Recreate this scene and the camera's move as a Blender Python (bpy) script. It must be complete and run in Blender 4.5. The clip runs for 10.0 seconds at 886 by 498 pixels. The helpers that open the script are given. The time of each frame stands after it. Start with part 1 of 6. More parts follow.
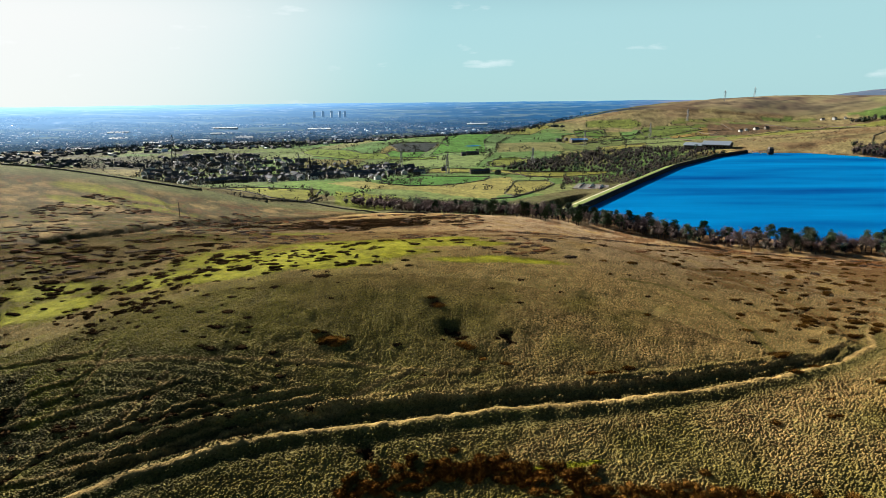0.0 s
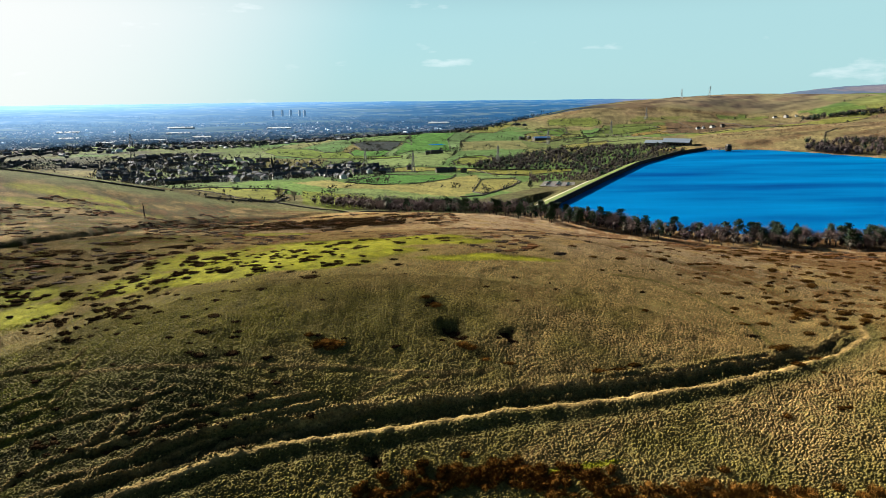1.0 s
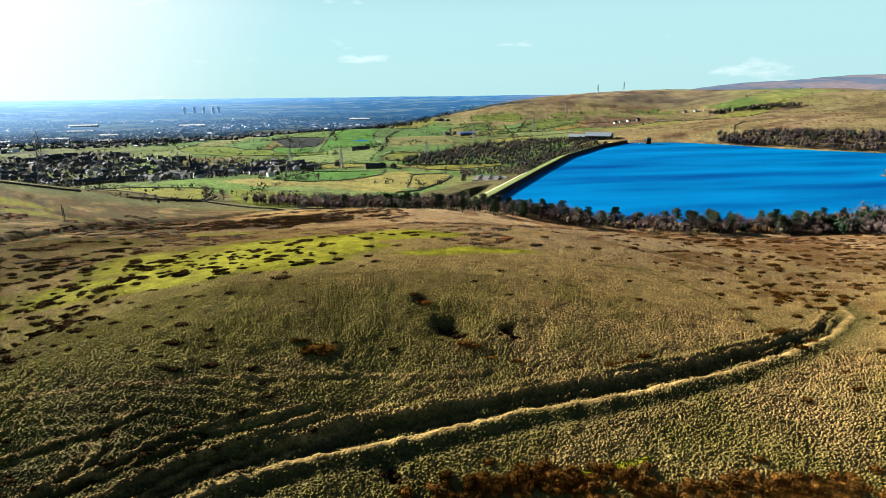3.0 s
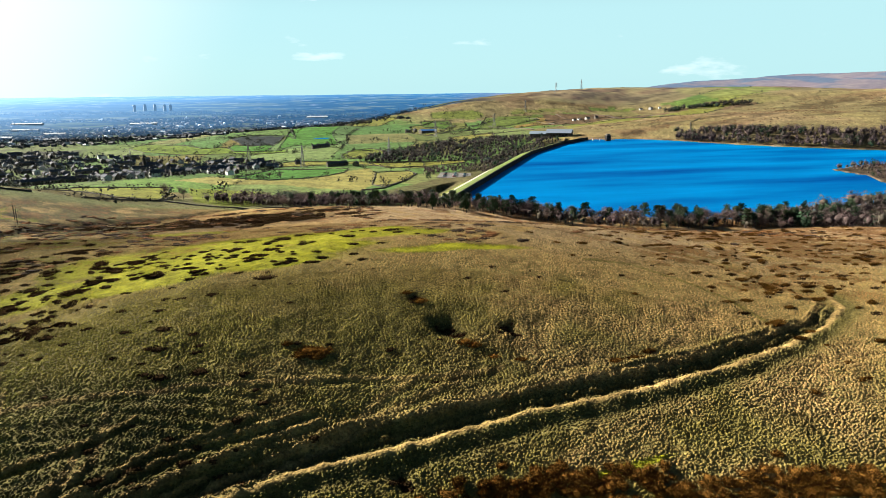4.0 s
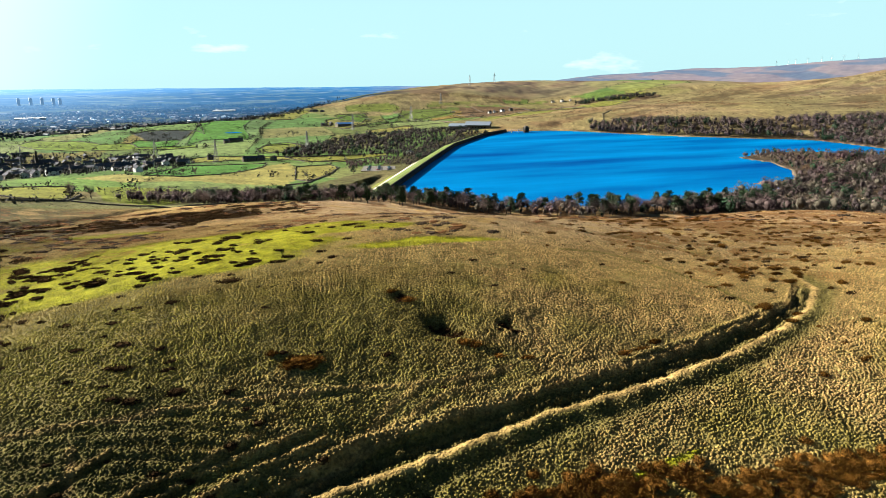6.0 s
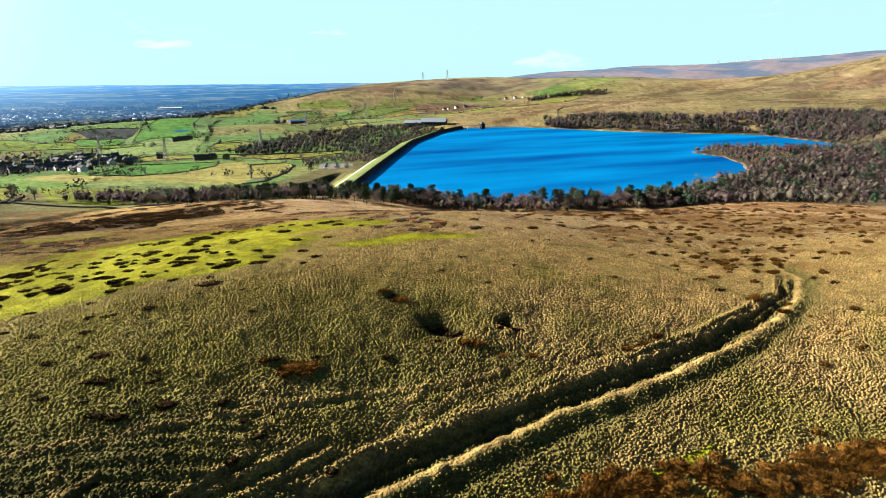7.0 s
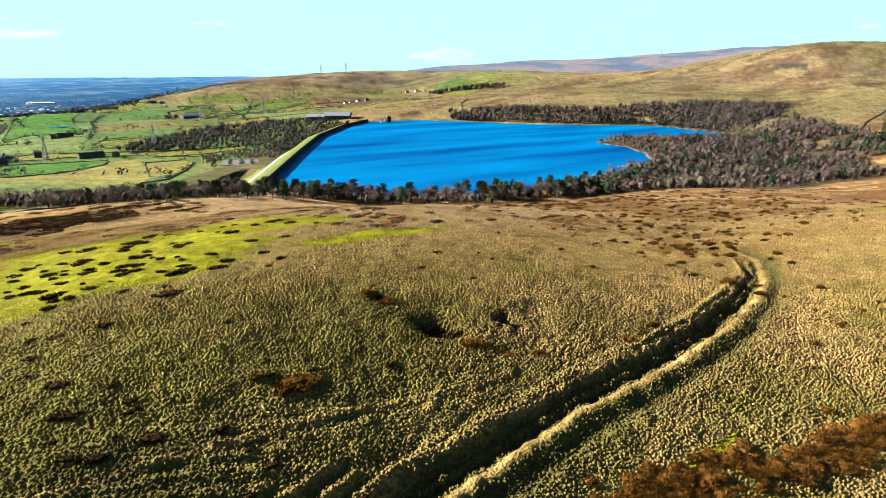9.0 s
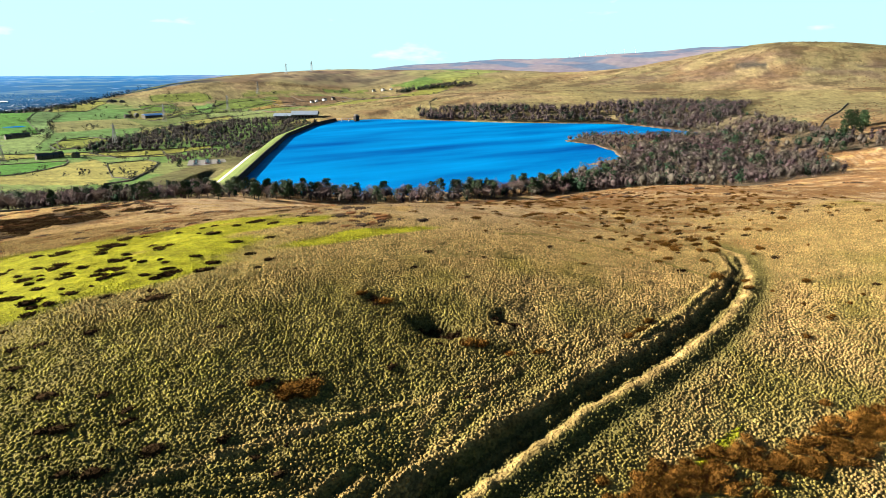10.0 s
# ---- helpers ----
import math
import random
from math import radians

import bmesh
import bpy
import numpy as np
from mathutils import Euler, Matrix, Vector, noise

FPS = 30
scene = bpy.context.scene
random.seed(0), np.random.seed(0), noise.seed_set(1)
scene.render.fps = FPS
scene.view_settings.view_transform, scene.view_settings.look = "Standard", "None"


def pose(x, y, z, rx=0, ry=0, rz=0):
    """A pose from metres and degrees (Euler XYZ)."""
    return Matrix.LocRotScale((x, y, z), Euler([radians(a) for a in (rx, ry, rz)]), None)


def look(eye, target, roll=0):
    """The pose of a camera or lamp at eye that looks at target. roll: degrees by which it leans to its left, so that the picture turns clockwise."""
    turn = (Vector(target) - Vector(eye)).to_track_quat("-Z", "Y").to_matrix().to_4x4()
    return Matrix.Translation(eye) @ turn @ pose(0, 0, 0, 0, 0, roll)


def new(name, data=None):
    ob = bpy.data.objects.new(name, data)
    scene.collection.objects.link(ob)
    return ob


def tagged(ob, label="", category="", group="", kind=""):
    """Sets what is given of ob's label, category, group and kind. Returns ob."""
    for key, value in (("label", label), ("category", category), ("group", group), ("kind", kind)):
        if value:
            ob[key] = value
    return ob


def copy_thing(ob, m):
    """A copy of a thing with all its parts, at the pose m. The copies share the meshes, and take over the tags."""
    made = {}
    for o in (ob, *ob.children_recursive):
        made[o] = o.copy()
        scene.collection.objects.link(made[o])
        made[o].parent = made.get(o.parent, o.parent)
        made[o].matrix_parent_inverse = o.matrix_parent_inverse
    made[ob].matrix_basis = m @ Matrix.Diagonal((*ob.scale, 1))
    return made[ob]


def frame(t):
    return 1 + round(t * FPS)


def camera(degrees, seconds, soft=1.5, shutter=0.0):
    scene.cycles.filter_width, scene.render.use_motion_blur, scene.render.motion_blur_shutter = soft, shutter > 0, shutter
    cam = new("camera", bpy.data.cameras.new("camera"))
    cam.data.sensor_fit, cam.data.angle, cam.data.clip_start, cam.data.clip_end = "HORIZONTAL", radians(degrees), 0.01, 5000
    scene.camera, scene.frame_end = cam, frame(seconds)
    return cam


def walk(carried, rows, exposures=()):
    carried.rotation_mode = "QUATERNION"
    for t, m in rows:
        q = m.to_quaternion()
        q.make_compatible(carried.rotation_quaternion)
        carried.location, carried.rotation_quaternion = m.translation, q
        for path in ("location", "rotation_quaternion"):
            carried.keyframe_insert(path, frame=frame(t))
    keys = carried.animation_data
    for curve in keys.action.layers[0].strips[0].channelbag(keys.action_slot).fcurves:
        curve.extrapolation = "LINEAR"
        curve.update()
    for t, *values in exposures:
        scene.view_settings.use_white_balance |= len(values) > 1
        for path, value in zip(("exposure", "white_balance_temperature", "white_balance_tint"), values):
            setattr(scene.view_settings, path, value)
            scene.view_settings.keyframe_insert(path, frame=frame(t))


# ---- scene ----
cam = camera(69.0, 10.0, soft=0.5)
PATH = [
    (0, (0.02, 0.263, 79.532), (0.027, 2.209, 79.071), -0.6),
    (0.5, (-3.48, 2.007, 79.109), (-3.414, 3.952, 78.646), -0.6),
    (1, (-6.899, 3.873, 78.587), (-6.773, 5.814, 78.122), -0.6),
    (1.5, (-10.192, 5.889, 78.038), (-10.006, 7.825, 77.572), -0.6),
    (2, (-13.374, 8.05, 77.494), (-13.129, 9.979, 77.026), -0.6),
    (2.5, (-16.424, 10.41, 76.975), (-16.119, 12.329, 76.502), -0.6),
    (4, (-25.027, 18.401, 74.985), (-24.538, 20.279, 74.501), -0.5),
    (4.5, (-27.696, 21.191, 74.508), (-27.145, 23.051, 74.02), -0.4),
    (5, (-30.283, 24.017, 74.04), (-29.67, 25.856, 73.547), -0.4),
    (5.5, (-32.742, 26.908, 73.612), (-32.067, 28.723, 73.113), -0.4),
    (7, (-39.848, 36.229, 72.095), (-38.98, 37.956, 71.582), -0.3),
    (7.5, (-42.15, 39.383, 71.747), (-41.216, 41.074, 71.229), -0.3),
    (8, (-44.411, 42.635, 71.37), (-43.412, 44.287, 70.847), -0.2),
    (8.5, (-46.594, 45.912, 70.959), (-45.529, 47.521, 70.432), -0.2),
    (9, (-48.631, 48.993, 70.617), (-47.504, 50.557, 70.086), -0.1),
    (9.5, (-50.141, 51.271, 70.33), (-48.964, 52.799, 69.797), -0.1),
    (10, (-51.198, 52.864, 70.18), (-49.991, 54.366, 69.646), 0.0),
]
walk(cam, [(t, look(eye, target, roll)) for t, eye, target, roll in PATH],
     exposures=[(0, 2.02), (2.5, 2.24), (5.5, 2.44), (7.5, 2.54), (10, 2.62)])

# ---- daylight: low winter sun ahead and to the west of the moor ----
SUN_BEARING, SUN_HEIGHT = -42.0, 22.0
world = bpy.data.worlds.new("sky")
scene.world = world
world.use_nodes = True
wn, wl = world.node_tree.nodes, world.node_tree.links
sky = wn.new("ShaderNodeTexSky")
sky.sky_type, sky.sun_disc = "NISHITA", False
sky.sun_elevation, sky.sun_rotation = radians(SUN_HEIGHT), radians(SUN_BEARING)
sky.altitude, sky.air_density, sky.dust_density, sky.ozone_density = 300, 1.0, 0.9, 3.0
wn["Background"].inputs["Strength"].default_value = 0.0225
cast = wn.new("ShaderNodeMix")
cast.data_type, cast.blend_type = "RGBA", "MULTIPLY"
cast.inputs["Factor"].default_value = 1.0
cast.inputs["B"].default_value = (0.34, 0.48, 0.52, 1)
wl.new(sky.outputs[0], cast.inputs["A"])
# a few small fair-weather clouds over a haze that thins out with height
heading = wn.new("ShaderNodeTexCoord")
lumps, shape = wn.new("ShaderNodeTexNoise"), wn.new("ShaderNodeMapping")
shape.inputs["Scale"].default_value = (9, 9, 34)
lumps.inputs["Scale"].default_value, lumps.inputs["Detail"].default_value = 1.0, 6
wl.new(heading.outputs["Generated"], shape.inputs[0]), wl.new(shape.outputs[0], lumps.inputs["Vector"])
thick = wn.new("ShaderNodeMapRange")
thick.inputs["From Min"].default_value, thick.inputs["From Max"].default_value, thick.inputs["To Max"].default_value = 0.64, 0.80, 0.5
wl.new(lumps.outputs[0], thick.inputs["Value"])
clouded = wn.new("ShaderNodeMix")
clouded.data_type = "RGBA"
clouded.inputs["B"].default_value = (13.0, 13.2, 13.6, 1)
veil = wn.new("ShaderNodeMix")
veil.data_type = "RGBA"
veil.inputs["B"].default_value = (5.6, 9.1, 9.5, 1)
split, thin = wn.new("ShaderNodeSeparateXYZ"), wn.new("ShaderNodeMapRange")
thin.interpolation_type = "SMOOTHSTEP"
for key_, v_ in (("From Min", 0.10), ("From Max", 0.27), ("To Min", 0.8), ("To Max", 0.0)):
    thin.inputs[key_].default_value = v_
wl.new(heading.outputs["Generated"], split.inputs[0]), wl.new(split.outputs["Z"], thin.inputs["Value"])
wl.new(thin.outputs[0], veil.inputs["Factor"])
wl.new(cast.outputs["Result"], veil.inputs["A"])
# the haze scatters the sun's light forwards, white and slightly warm round the sun
toward, glare, bright = wn.new("ShaderNodeVectorMath"), wn.new("ShaderNodeMapRange"), wn.new("ShaderNodeMix")
toward.operation, glare.interpolation_type, bright.data_type = "DOT_PRODUCT", "SMOOTHSTEP", "RGBA"
toward.inputs[1].default_value = (math.sin(radians(SUN_BEARING)) * math.cos(radians(SUN_HEIGHT)), math.cos(radians(SUN_BEARING)) * math.cos(radians(SUN_HEIGHT)), math.sin(radians(SUN_HEIGHT)))
for key_, v_ in (("From Min", 0.72), ("From Max", 0.97), ("To Min", 0.0), ("To Max", 1.05)):
    glare.inputs[key_].default_value = v_
bright.inputs["B"].default_value = (11.4, 11.0, 10.8, 1)
wl.new(heading.outputs["Generated"], toward.inputs[0]), wl.new(toward.outputs["Value"], glare.inputs["Value"])
low_haze = wn.new("ShaderNodeMath")
low_haze.operation = "MULTIPLY"
wl.new(glare.outputs[0], low_haze.inputs[0]), wl.new(thin.outputs[0], low_haze.inputs[1])
wl.new(low_haze.outputs[0], bright.inputs["Factor"]), wl.new(veil.outputs["Result"], bright.inputs["A"])
wl.new(thick.outputs[0], clouded.inputs["Factor"]), wl.new(bright.outputs["Result"], clouded.inputs["A"])
wl.new(clouded.outputs["Result"], wn["Background"].inputs["Color"])
sun = new("sun", bpy.data.lights.new("sun", "SUN"))
sun.data.energy, sun.data.angle, sun.data.color = 5.0, radians(0.6), (1.0, 0.92, 0.80)
b_, h_ = radians(SUN_BEARING), radians(SUN_HEIGHT)
sun.matrix_world = look((300 * math.sin(b_), 300 * math.cos(b_), 200), (0, 0, 200 - 300 * math.tan(h_)))

# ---- materials ----
def material(name, colour=(0.5, 0.5, 0.5), rough=0.9, grain=0.3, size=1.0, bump=0.0, metal=0.0, attribute="", island=0.0, object_random=0.0, specular=0.3):
    m = bpy.data.materials.new(name)
    m.use_nodes = True
    n, l = m.node_tree.nodes, m.node_tree.links
    p = n["Principled BSDF"]
    p.inputs["Roughness"].default_value, p.inputs["Metallic"].default_value = rough, metal
    p.inputs["Specular IOR Level"].default_value = specular
    where = n.new("ShaderNodeTexCoord")
    fine, broad = n.new("ShaderNodeTexNoise"), n.new("ShaderNodeTexNoise")
    for tex, s in ((fine, 4.0 / size), (broad, 0.6 / size)):
        tex.inputs["Scale"].default_value, tex.inputs["Detail"].default_value = s, 4
        l.new(where.outputs["Object"], tex.inputs["Vector"])
    add = n.new("ShaderNodeMath")
    l.new(fine.outputs[0], add.inputs[0]), l.new(broad.outputs[0], add.inputs[1])
    span = n.new("ShaderNodeMapRange")
    span.inputs["From Min"].default_value, span.inputs["From Max"].default_value = 0.72, 1.28
    span.inputs["To Min"].default_value, span.inputs["To Max"].default_value = 1 - grain, 1 + grain
    l.new(add.outputs[0], span.inputs["Value"])
    last = span.outputs[0]
    for socket, k in (((n.new("ShaderNodeNewGeometry").outputs["Random Per Island"], island)), (n.new("ShaderNodeObjectInfo").outputs["Random"], object_random)):
        if k:
            vary, mul = n.new("ShaderNodeMapRange"), n.new("ShaderNodeMath")
            vary.inputs["To Min"].default_value, vary.inputs["To Max"].default_value = 1 - k, 1 + k
            l.new(socket, vary.inputs["Value"])
            mul.operation = "MULTIPLY"
            l.new(last, mul.inputs[0]), l.new(vary.outputs[0], mul.inputs[1])
            last = mul.outputs[0]
    scale = n.new("ShaderNodeVectorMath")
    scale.operation = "SCALE"
    scale.inputs[0].default_value = [0.52 * v for v in colour]
    if attribute:
        a = n.new("ShaderNodeAttribute")
        a.attribute_name = attribute
        l.new(a.outputs["Color"], scale.inputs[0])
    l.new(last, scale.inputs["Scale"])
    l.new(scale.outputs[0], p.inputs["Base Color"])
    if bump:
        b = n.new("ShaderNodeBump")
        b.inputs["Strength"].default_value, b.inputs["Distance"].default_value = 1.0, bump
        l.new(fine.outputs[0], b.inputs["Height"]), l.new(b.outputs[0], p.inputs["Normal"])
    return m


def mottled(m, scale, low, high):
    """Vary a material's colour over tens of metres."""
    n, l = m.node_tree.nodes, m.node_tree.links
    tex, span, mul, where = n.new("ShaderNodeTexNoise"), n.new("ShaderNodeMapRange"), n.new("ShaderNodeVectorMath"), n.new("ShaderNodeTexCoord")
    tex.inputs["Scale"].default_value, tex.inputs["Detail"].default_value, tex.inputs["Roughness"].default_value = scale, 8, 0.65
    for key, v in (("From Min", 0.35), ("From Max", 0.65), ("To Min", low), ("To Max", high)):
        span.inputs[key].default_value = v
    p = n["Principled BSDF"].inputs["Base Color"]
    mul.operation = "SCALE"
    l.new(where.outputs["Object"], tex.inputs["Vector"]), l.new(tex.outputs[0], span.inputs["Value"])
    l.new(p.links[0].from_socket, mul.inputs[0]), l.new(span.outputs[0], mul.inputs["Scale"]), l.new(mul.outputs[0], p)
    return m


TURF = material("turf", grain=0.45, size=1.6, bump=0.4, attribute="cover", rough=1.0, specular=0.03)
TURF = mottled(TURF, 0.045, 0.72, 1.25)
TUFT = material("tussock grass", grain=0.3, size=0.4, bump=0.12, attribute="cover", island=0.15, rough=1.0, specular=0.03)
WATER = bpy.data.materials.new("lake water")
WATER.use_nodes = True
n_, l_ = WATER.node_tree.nodes, WATER.node_tree.links
n_.remove(n_["Principled BSDF"])
deep_, shine_, mix_ = n_.new("ShaderNodeBsdfDiffuse"), n_.new("ShaderNodeBsdfGlossy"), n_.new("ShaderNodeMixShader")
tex_, map_, bmp_, wind_, hue_ = n_.new("ShaderNodeTexNoise"), n_.new("ShaderNodeMapping"), n_.new("ShaderNodeBump"), n_.new("ShaderNodeTexNoise"), n_.new("ShaderNodeMix")
where_, drift_ = n_.new("ShaderNodeTexCoord"), n_.new("ShaderNodeMapping")
map_.inputs["Scale"].default_value, drift_.inputs["Scale"].default_value = (0.5, 0.25, 1), (0.004, 0.016, 1)
drift_.inputs["Rotation"].default_value = (0, 0, radians(25))
tex_.inputs["Scale"].default_value, tex_.inputs["Detail"].default_value = 1.0, 5
wind_.inputs["Scale"].default_value, wind_.inputs["Detail"].default_value = 1.0, 5
l_.new(where_.outputs["Object"], map_.inputs[0]), l_.new(map_.outputs[0], tex_.inputs["Vector"])
l_.new(where_.outputs["Object"], drift_.inputs[0]), l_.new(drift_.outputs[0], wind_.inputs["Vector"])
hue_.data_type = "RGBA"
hue_.inputs["A"].default_value, hue_.inputs["B"].default_value = (0.0, 0.032, 0.15, 1), (0.0, 0.135, 0.34, 1)
gust_ = n_.new("ShaderNodeMapRange")
gust_.inputs["From Min"].default_value, gust_.inputs["From Max"].default_value = 0.30, 0.68
l_.new(wind_.outputs[0], gust_.inputs["Value"]), l_.new(gust_.outputs[0], hue_.inputs["Factor"]), l_.new(hue_.outputs["Result"], deep_.inputs["Color"])
bmp_.inputs["Distance"].default_value = 0.5
l_.new(tex_.outputs[0], bmp_.inputs["Height"])
for s_ in (deep_, shine_):
    l_.new(bmp_.outputs[0], s_.inputs["Normal"])
shine_.inputs["Color"].default_value, shine_.inputs["Roughness"].default_value = (0.08, 0.5, 0.9, 1), 0.2
mix_.inputs[0].default_value = 0.13
l_.new(deep_.outputs[0], mix_.inputs[1]), l_.new(shine_.outputs[0], mix_.inputs[2])
l_.new(mix_.outputs[0], n_["Material Output"].inputs["Surface"])


# ---- numbers: value noise on a lattice, distances to lines ----
TABLE = np.random.RandomState(7).rand(256, 256)


def value_noise(x, y, size, seed=0):
    u, v = x / size + 17.3 * seed, y / size + 9.1 * seed
    i, j = np.floor(u).astype(int), np.floor(v).astype(int)
    f, g = u - i, v - j
    f, g = f * f * (3 - 2 * f), g * g * (3 - 2 * g)
    a, b = TABLE[i % 256, j % 256], TABLE[(i + 1) % 256, j % 256]
    c, d = TABLE[i % 256, (j + 1) % 256], TABLE[(i + 1) % 256, (j + 1) % 256]
    return (a * (1 - f) + b * f) * (1 - g) + (c * (1 - f) + d * f) * g


def fbm(x, y, size, seed=0, octaves=4):
    total, weight = 0.0, 0.0
    for k in range(octaves):
        total = total + value_noise(x, y, size / 2 ** k, seed + k) / 2 ** k
        weight += 1 / 2 ** k
    return total / weight


def ease(a, b, v):
    s = np.clip((v - a) / (b - a), 0, 1)
    return s * s * (3 - 2 * s)


def line_distance(x, y, line):
    """Distance to a line of points, and how far along it (0 to 1)."""
    best, along = np.full(np.shape(x), 1e9), np.zeros(np.shape(x))
    n = len(line) - 1
    for k in range(n):
        (ax, ay), (bx, by) = line[k], line[k + 1]
        dx, dy = bx - ax, by - ay
        s = np.clip(((x - ax) * dx + (y - ay) * dy) / (dx * dx + dy * dy), 0, 1)
        d = np.hypot(x - ax - s * dx, y - ay - s * dy)
        along = np.where(d < best, (k + s) / n, along)
        best = np.minimum(best, d)
    return best, along


def inside(x, y, corners):
    hit = np.zeros(np.shape(x), bool)
    for (ax, ay), (bx, by) in zip(corners, corners[1:] + corners[:1]):
        if ay != by:
            hit ^= ((ay > y) != (by > y)) & (x < (bx - ax) * (y - ay) / (by - ay) + ax)
    return hit


# ---- the lie of the land: broad rises and hollows (east, north, reach, height) ----
RISES = []


def rise(x, y, reach, height):
    RISES.append((x, y, reach, height))


rise(0, 155, 55, 14.5)
rise(-45, 150, 40, 8.1)
rise(45, 150, 45, 4.0)
rise(-15, 110, 30, -0.3)
rise(20, 110, 25, 3.1)
rise(-55, 105, 30, 5.6)
rise(15, 85, 30, -1.9)
rise(60, 90, 40, 4.4)
rise(85, 125, 35, -6.1)
rise(120, 180, 55, -0.4)
rise(60, 220, 60, 16.3)
rise(0, 230, 60, -2.5)
rise(-90, 170, 50, -4.0)
rise(-90, 240, 70, 22.7)
rise(-60, 310, 70, -19.6)
rise(0, 340, 70, 30.3)
rise(-130, 380, 80, 9.4)
rise(-40, 420, 70, -5.7)
rise(-120, 480, 90, -1.3)
rise(120, 280, 60, -10.3)
rise(200, 230, 60, 20.7)
rise(260, 230, 70, -15.1)
rise(200, 310, 60, -19.8)
rise(-230, 380, 120, 3.1)
rise(-320, 450, 160, 1.8)
rise(-210, 260, 90, 13.2)
rise(130, 90, 60, 23.7)
rise(0, 20, 90, -8.9)
rise(-100, 70, 60, 2.2)
rise(60, 370, 70, -12.1)
rise(120, 560, 160, -15.6)
rise(-30, 600, 150, 11.0)
rise(-100, 780, 180, 15.2)
rise(80, 780, 160, -8.4)
rise(-200, 950, 220, -24.1)
rise(0, 1250, 250, 8.1)
rise(250, 1100, 220, 17.4)
rise(300, 830, 140, 10.4)
rise(450, 1450, 250, 4.1)
rise(150, 1600, 300, 4.1)
rise(130, 1500, 150, 2.1)
rise(0, 1430, 130, 9.1)
rise(260, 1620, 150, 2.4)
rise(420, 1720, 150, 26.5)
rise(860, 1450, 250, -15.8)
rise(1000, 1170, 220, 14.9)
rise(680, 770, 130, 8.9)
rise(850, 880, 160, 21.6)
rise(600, 1000, 180, 41.6)
rise(600, 600, 120, -4.4)
rise(480, 400, 130, -12.4)
rise(450, 240, 90, -13.0)
rise(290, 255, 40, -0.1)
rise(360, 240, 50, 0.3)
rise(160, 300, 40, 3.6)
rise(720, 450, 150, 12.6)
rise(900, 600, 180, 22.7)
rise(560, 1820, 260, -2.2)
rise(780, 1740, 260, 88.2)
rise(1020, 1640, 260, 15.4)
rise(1250, 1450, 280, 71.2)
rise(1300, 1150, 250, 22.1)
rise(1380, 700, 250, 50.0)
rise(1480, 480, 260, 62.0)
rise(1150, 520, 200, -8.7)
rise(1050, 400, 180, 15.4)
rise(1000, 750, 180, 13.1)
rise(330, 350, 80, -12.6)
rise(400, 860, 200, -24.8)
rise(300, 650, 160, -5.7)
rise(250, 400, 130, 30.9)
rise(400, 600, 200, 26.1)
rise(-600, 1000, 350, 6.1)
rise(-700, 1700, 500, -2.8)
rise(0, 2100, 450, 0.5)
rise(1600, 350, 200, 44.0)
rise(620, 120, 150, 43.6)
rise(320, 130, 90, 20.7)
rise(-180, 90, 70, 11.2)
rise(80, -110, 110, 27.4)
rise(-220, -110, 110, 20.9)
rise(-420, 430, 120, 42.1)
rise(820, 1500, 120, -20.7)
rise(-270, 400, 70, 13.9)
rise(-200, 440, 70, 5.2)
rise(-170, 330, 60, -1.7)
rise(-240, 280, 60, 5.0)
rise(1000, 300, 150, 30.2)
rise(700, 260, 120, 11.9)
rise(1400, 900, 180, 39.1)
rise(1250, 650, 120, 24.5)
rise(1550, 700, 180, 43.1)
rise(1300, 400, 130, 16.4)
rise(1450, 520, 220, -12.0)
# the hollow below the fan of paths, the crest above the shelter belt
rise(-70, 91, 12, -4.0)
rise(-84, 100, 12, -3.0)
rise(112, 243, 24, 2.6)
SHORE = [(95, 446), (115, 479), (186, 580), (269, 714), (359, 824), (428, 884), (495, 872), (529, 822), (570, 729), (640, 647), (680, 610),
         (690, 585), (668, 490), (650, 425), (622, 425), (598, 470), (575, 510), (532, 520), (464, 496), (460, 454), (433, 411), (396, 376), (347, 373), (363, 353),
         (307, 338), (267, 333), (239, 330), (198, 342), (140, 372)]
DAM = [(89, 436), (178, 583), (262, 718), (353, 830), (421, 890)]
BANK = [(-70, 77), (-50, 84.5), (-40.8, 88), (-33.7, 91.7), (-24, 95), (-14, 95.8), (-8, 96.7), (0, 97.7), (9, 98.5), (22, 98), (37, 99),
        (47, 100.5), (60, 104), (71, 109), (84, 117.5), (90, 128)]
TERRACE = [(-46, 88.5), (-30, 94.7), (-18.5, 99.8), (-11.4, 101.4), (2.4, 102.4), (18, 103), (29, 102.5), (41, 104), (56, 107.2), (70, 112.5), (79, 119)]
GULLY = [(-64, 82), (-48, 88.5), (-34, 95), (-18, 98), (-5, 99.3), (10, 100.5), (25, 100.3), (40, 101.5), (57, 105.5), (72, 111), (82, 118.5)]
CROSS_PATH = [(-75, 119), (-60, 115), (-44, 112.3), (-24.6, 111.8), (-15.5, 111.3), (-6.5, 109.6), (0.2, 108.4), (8, 108.5)]
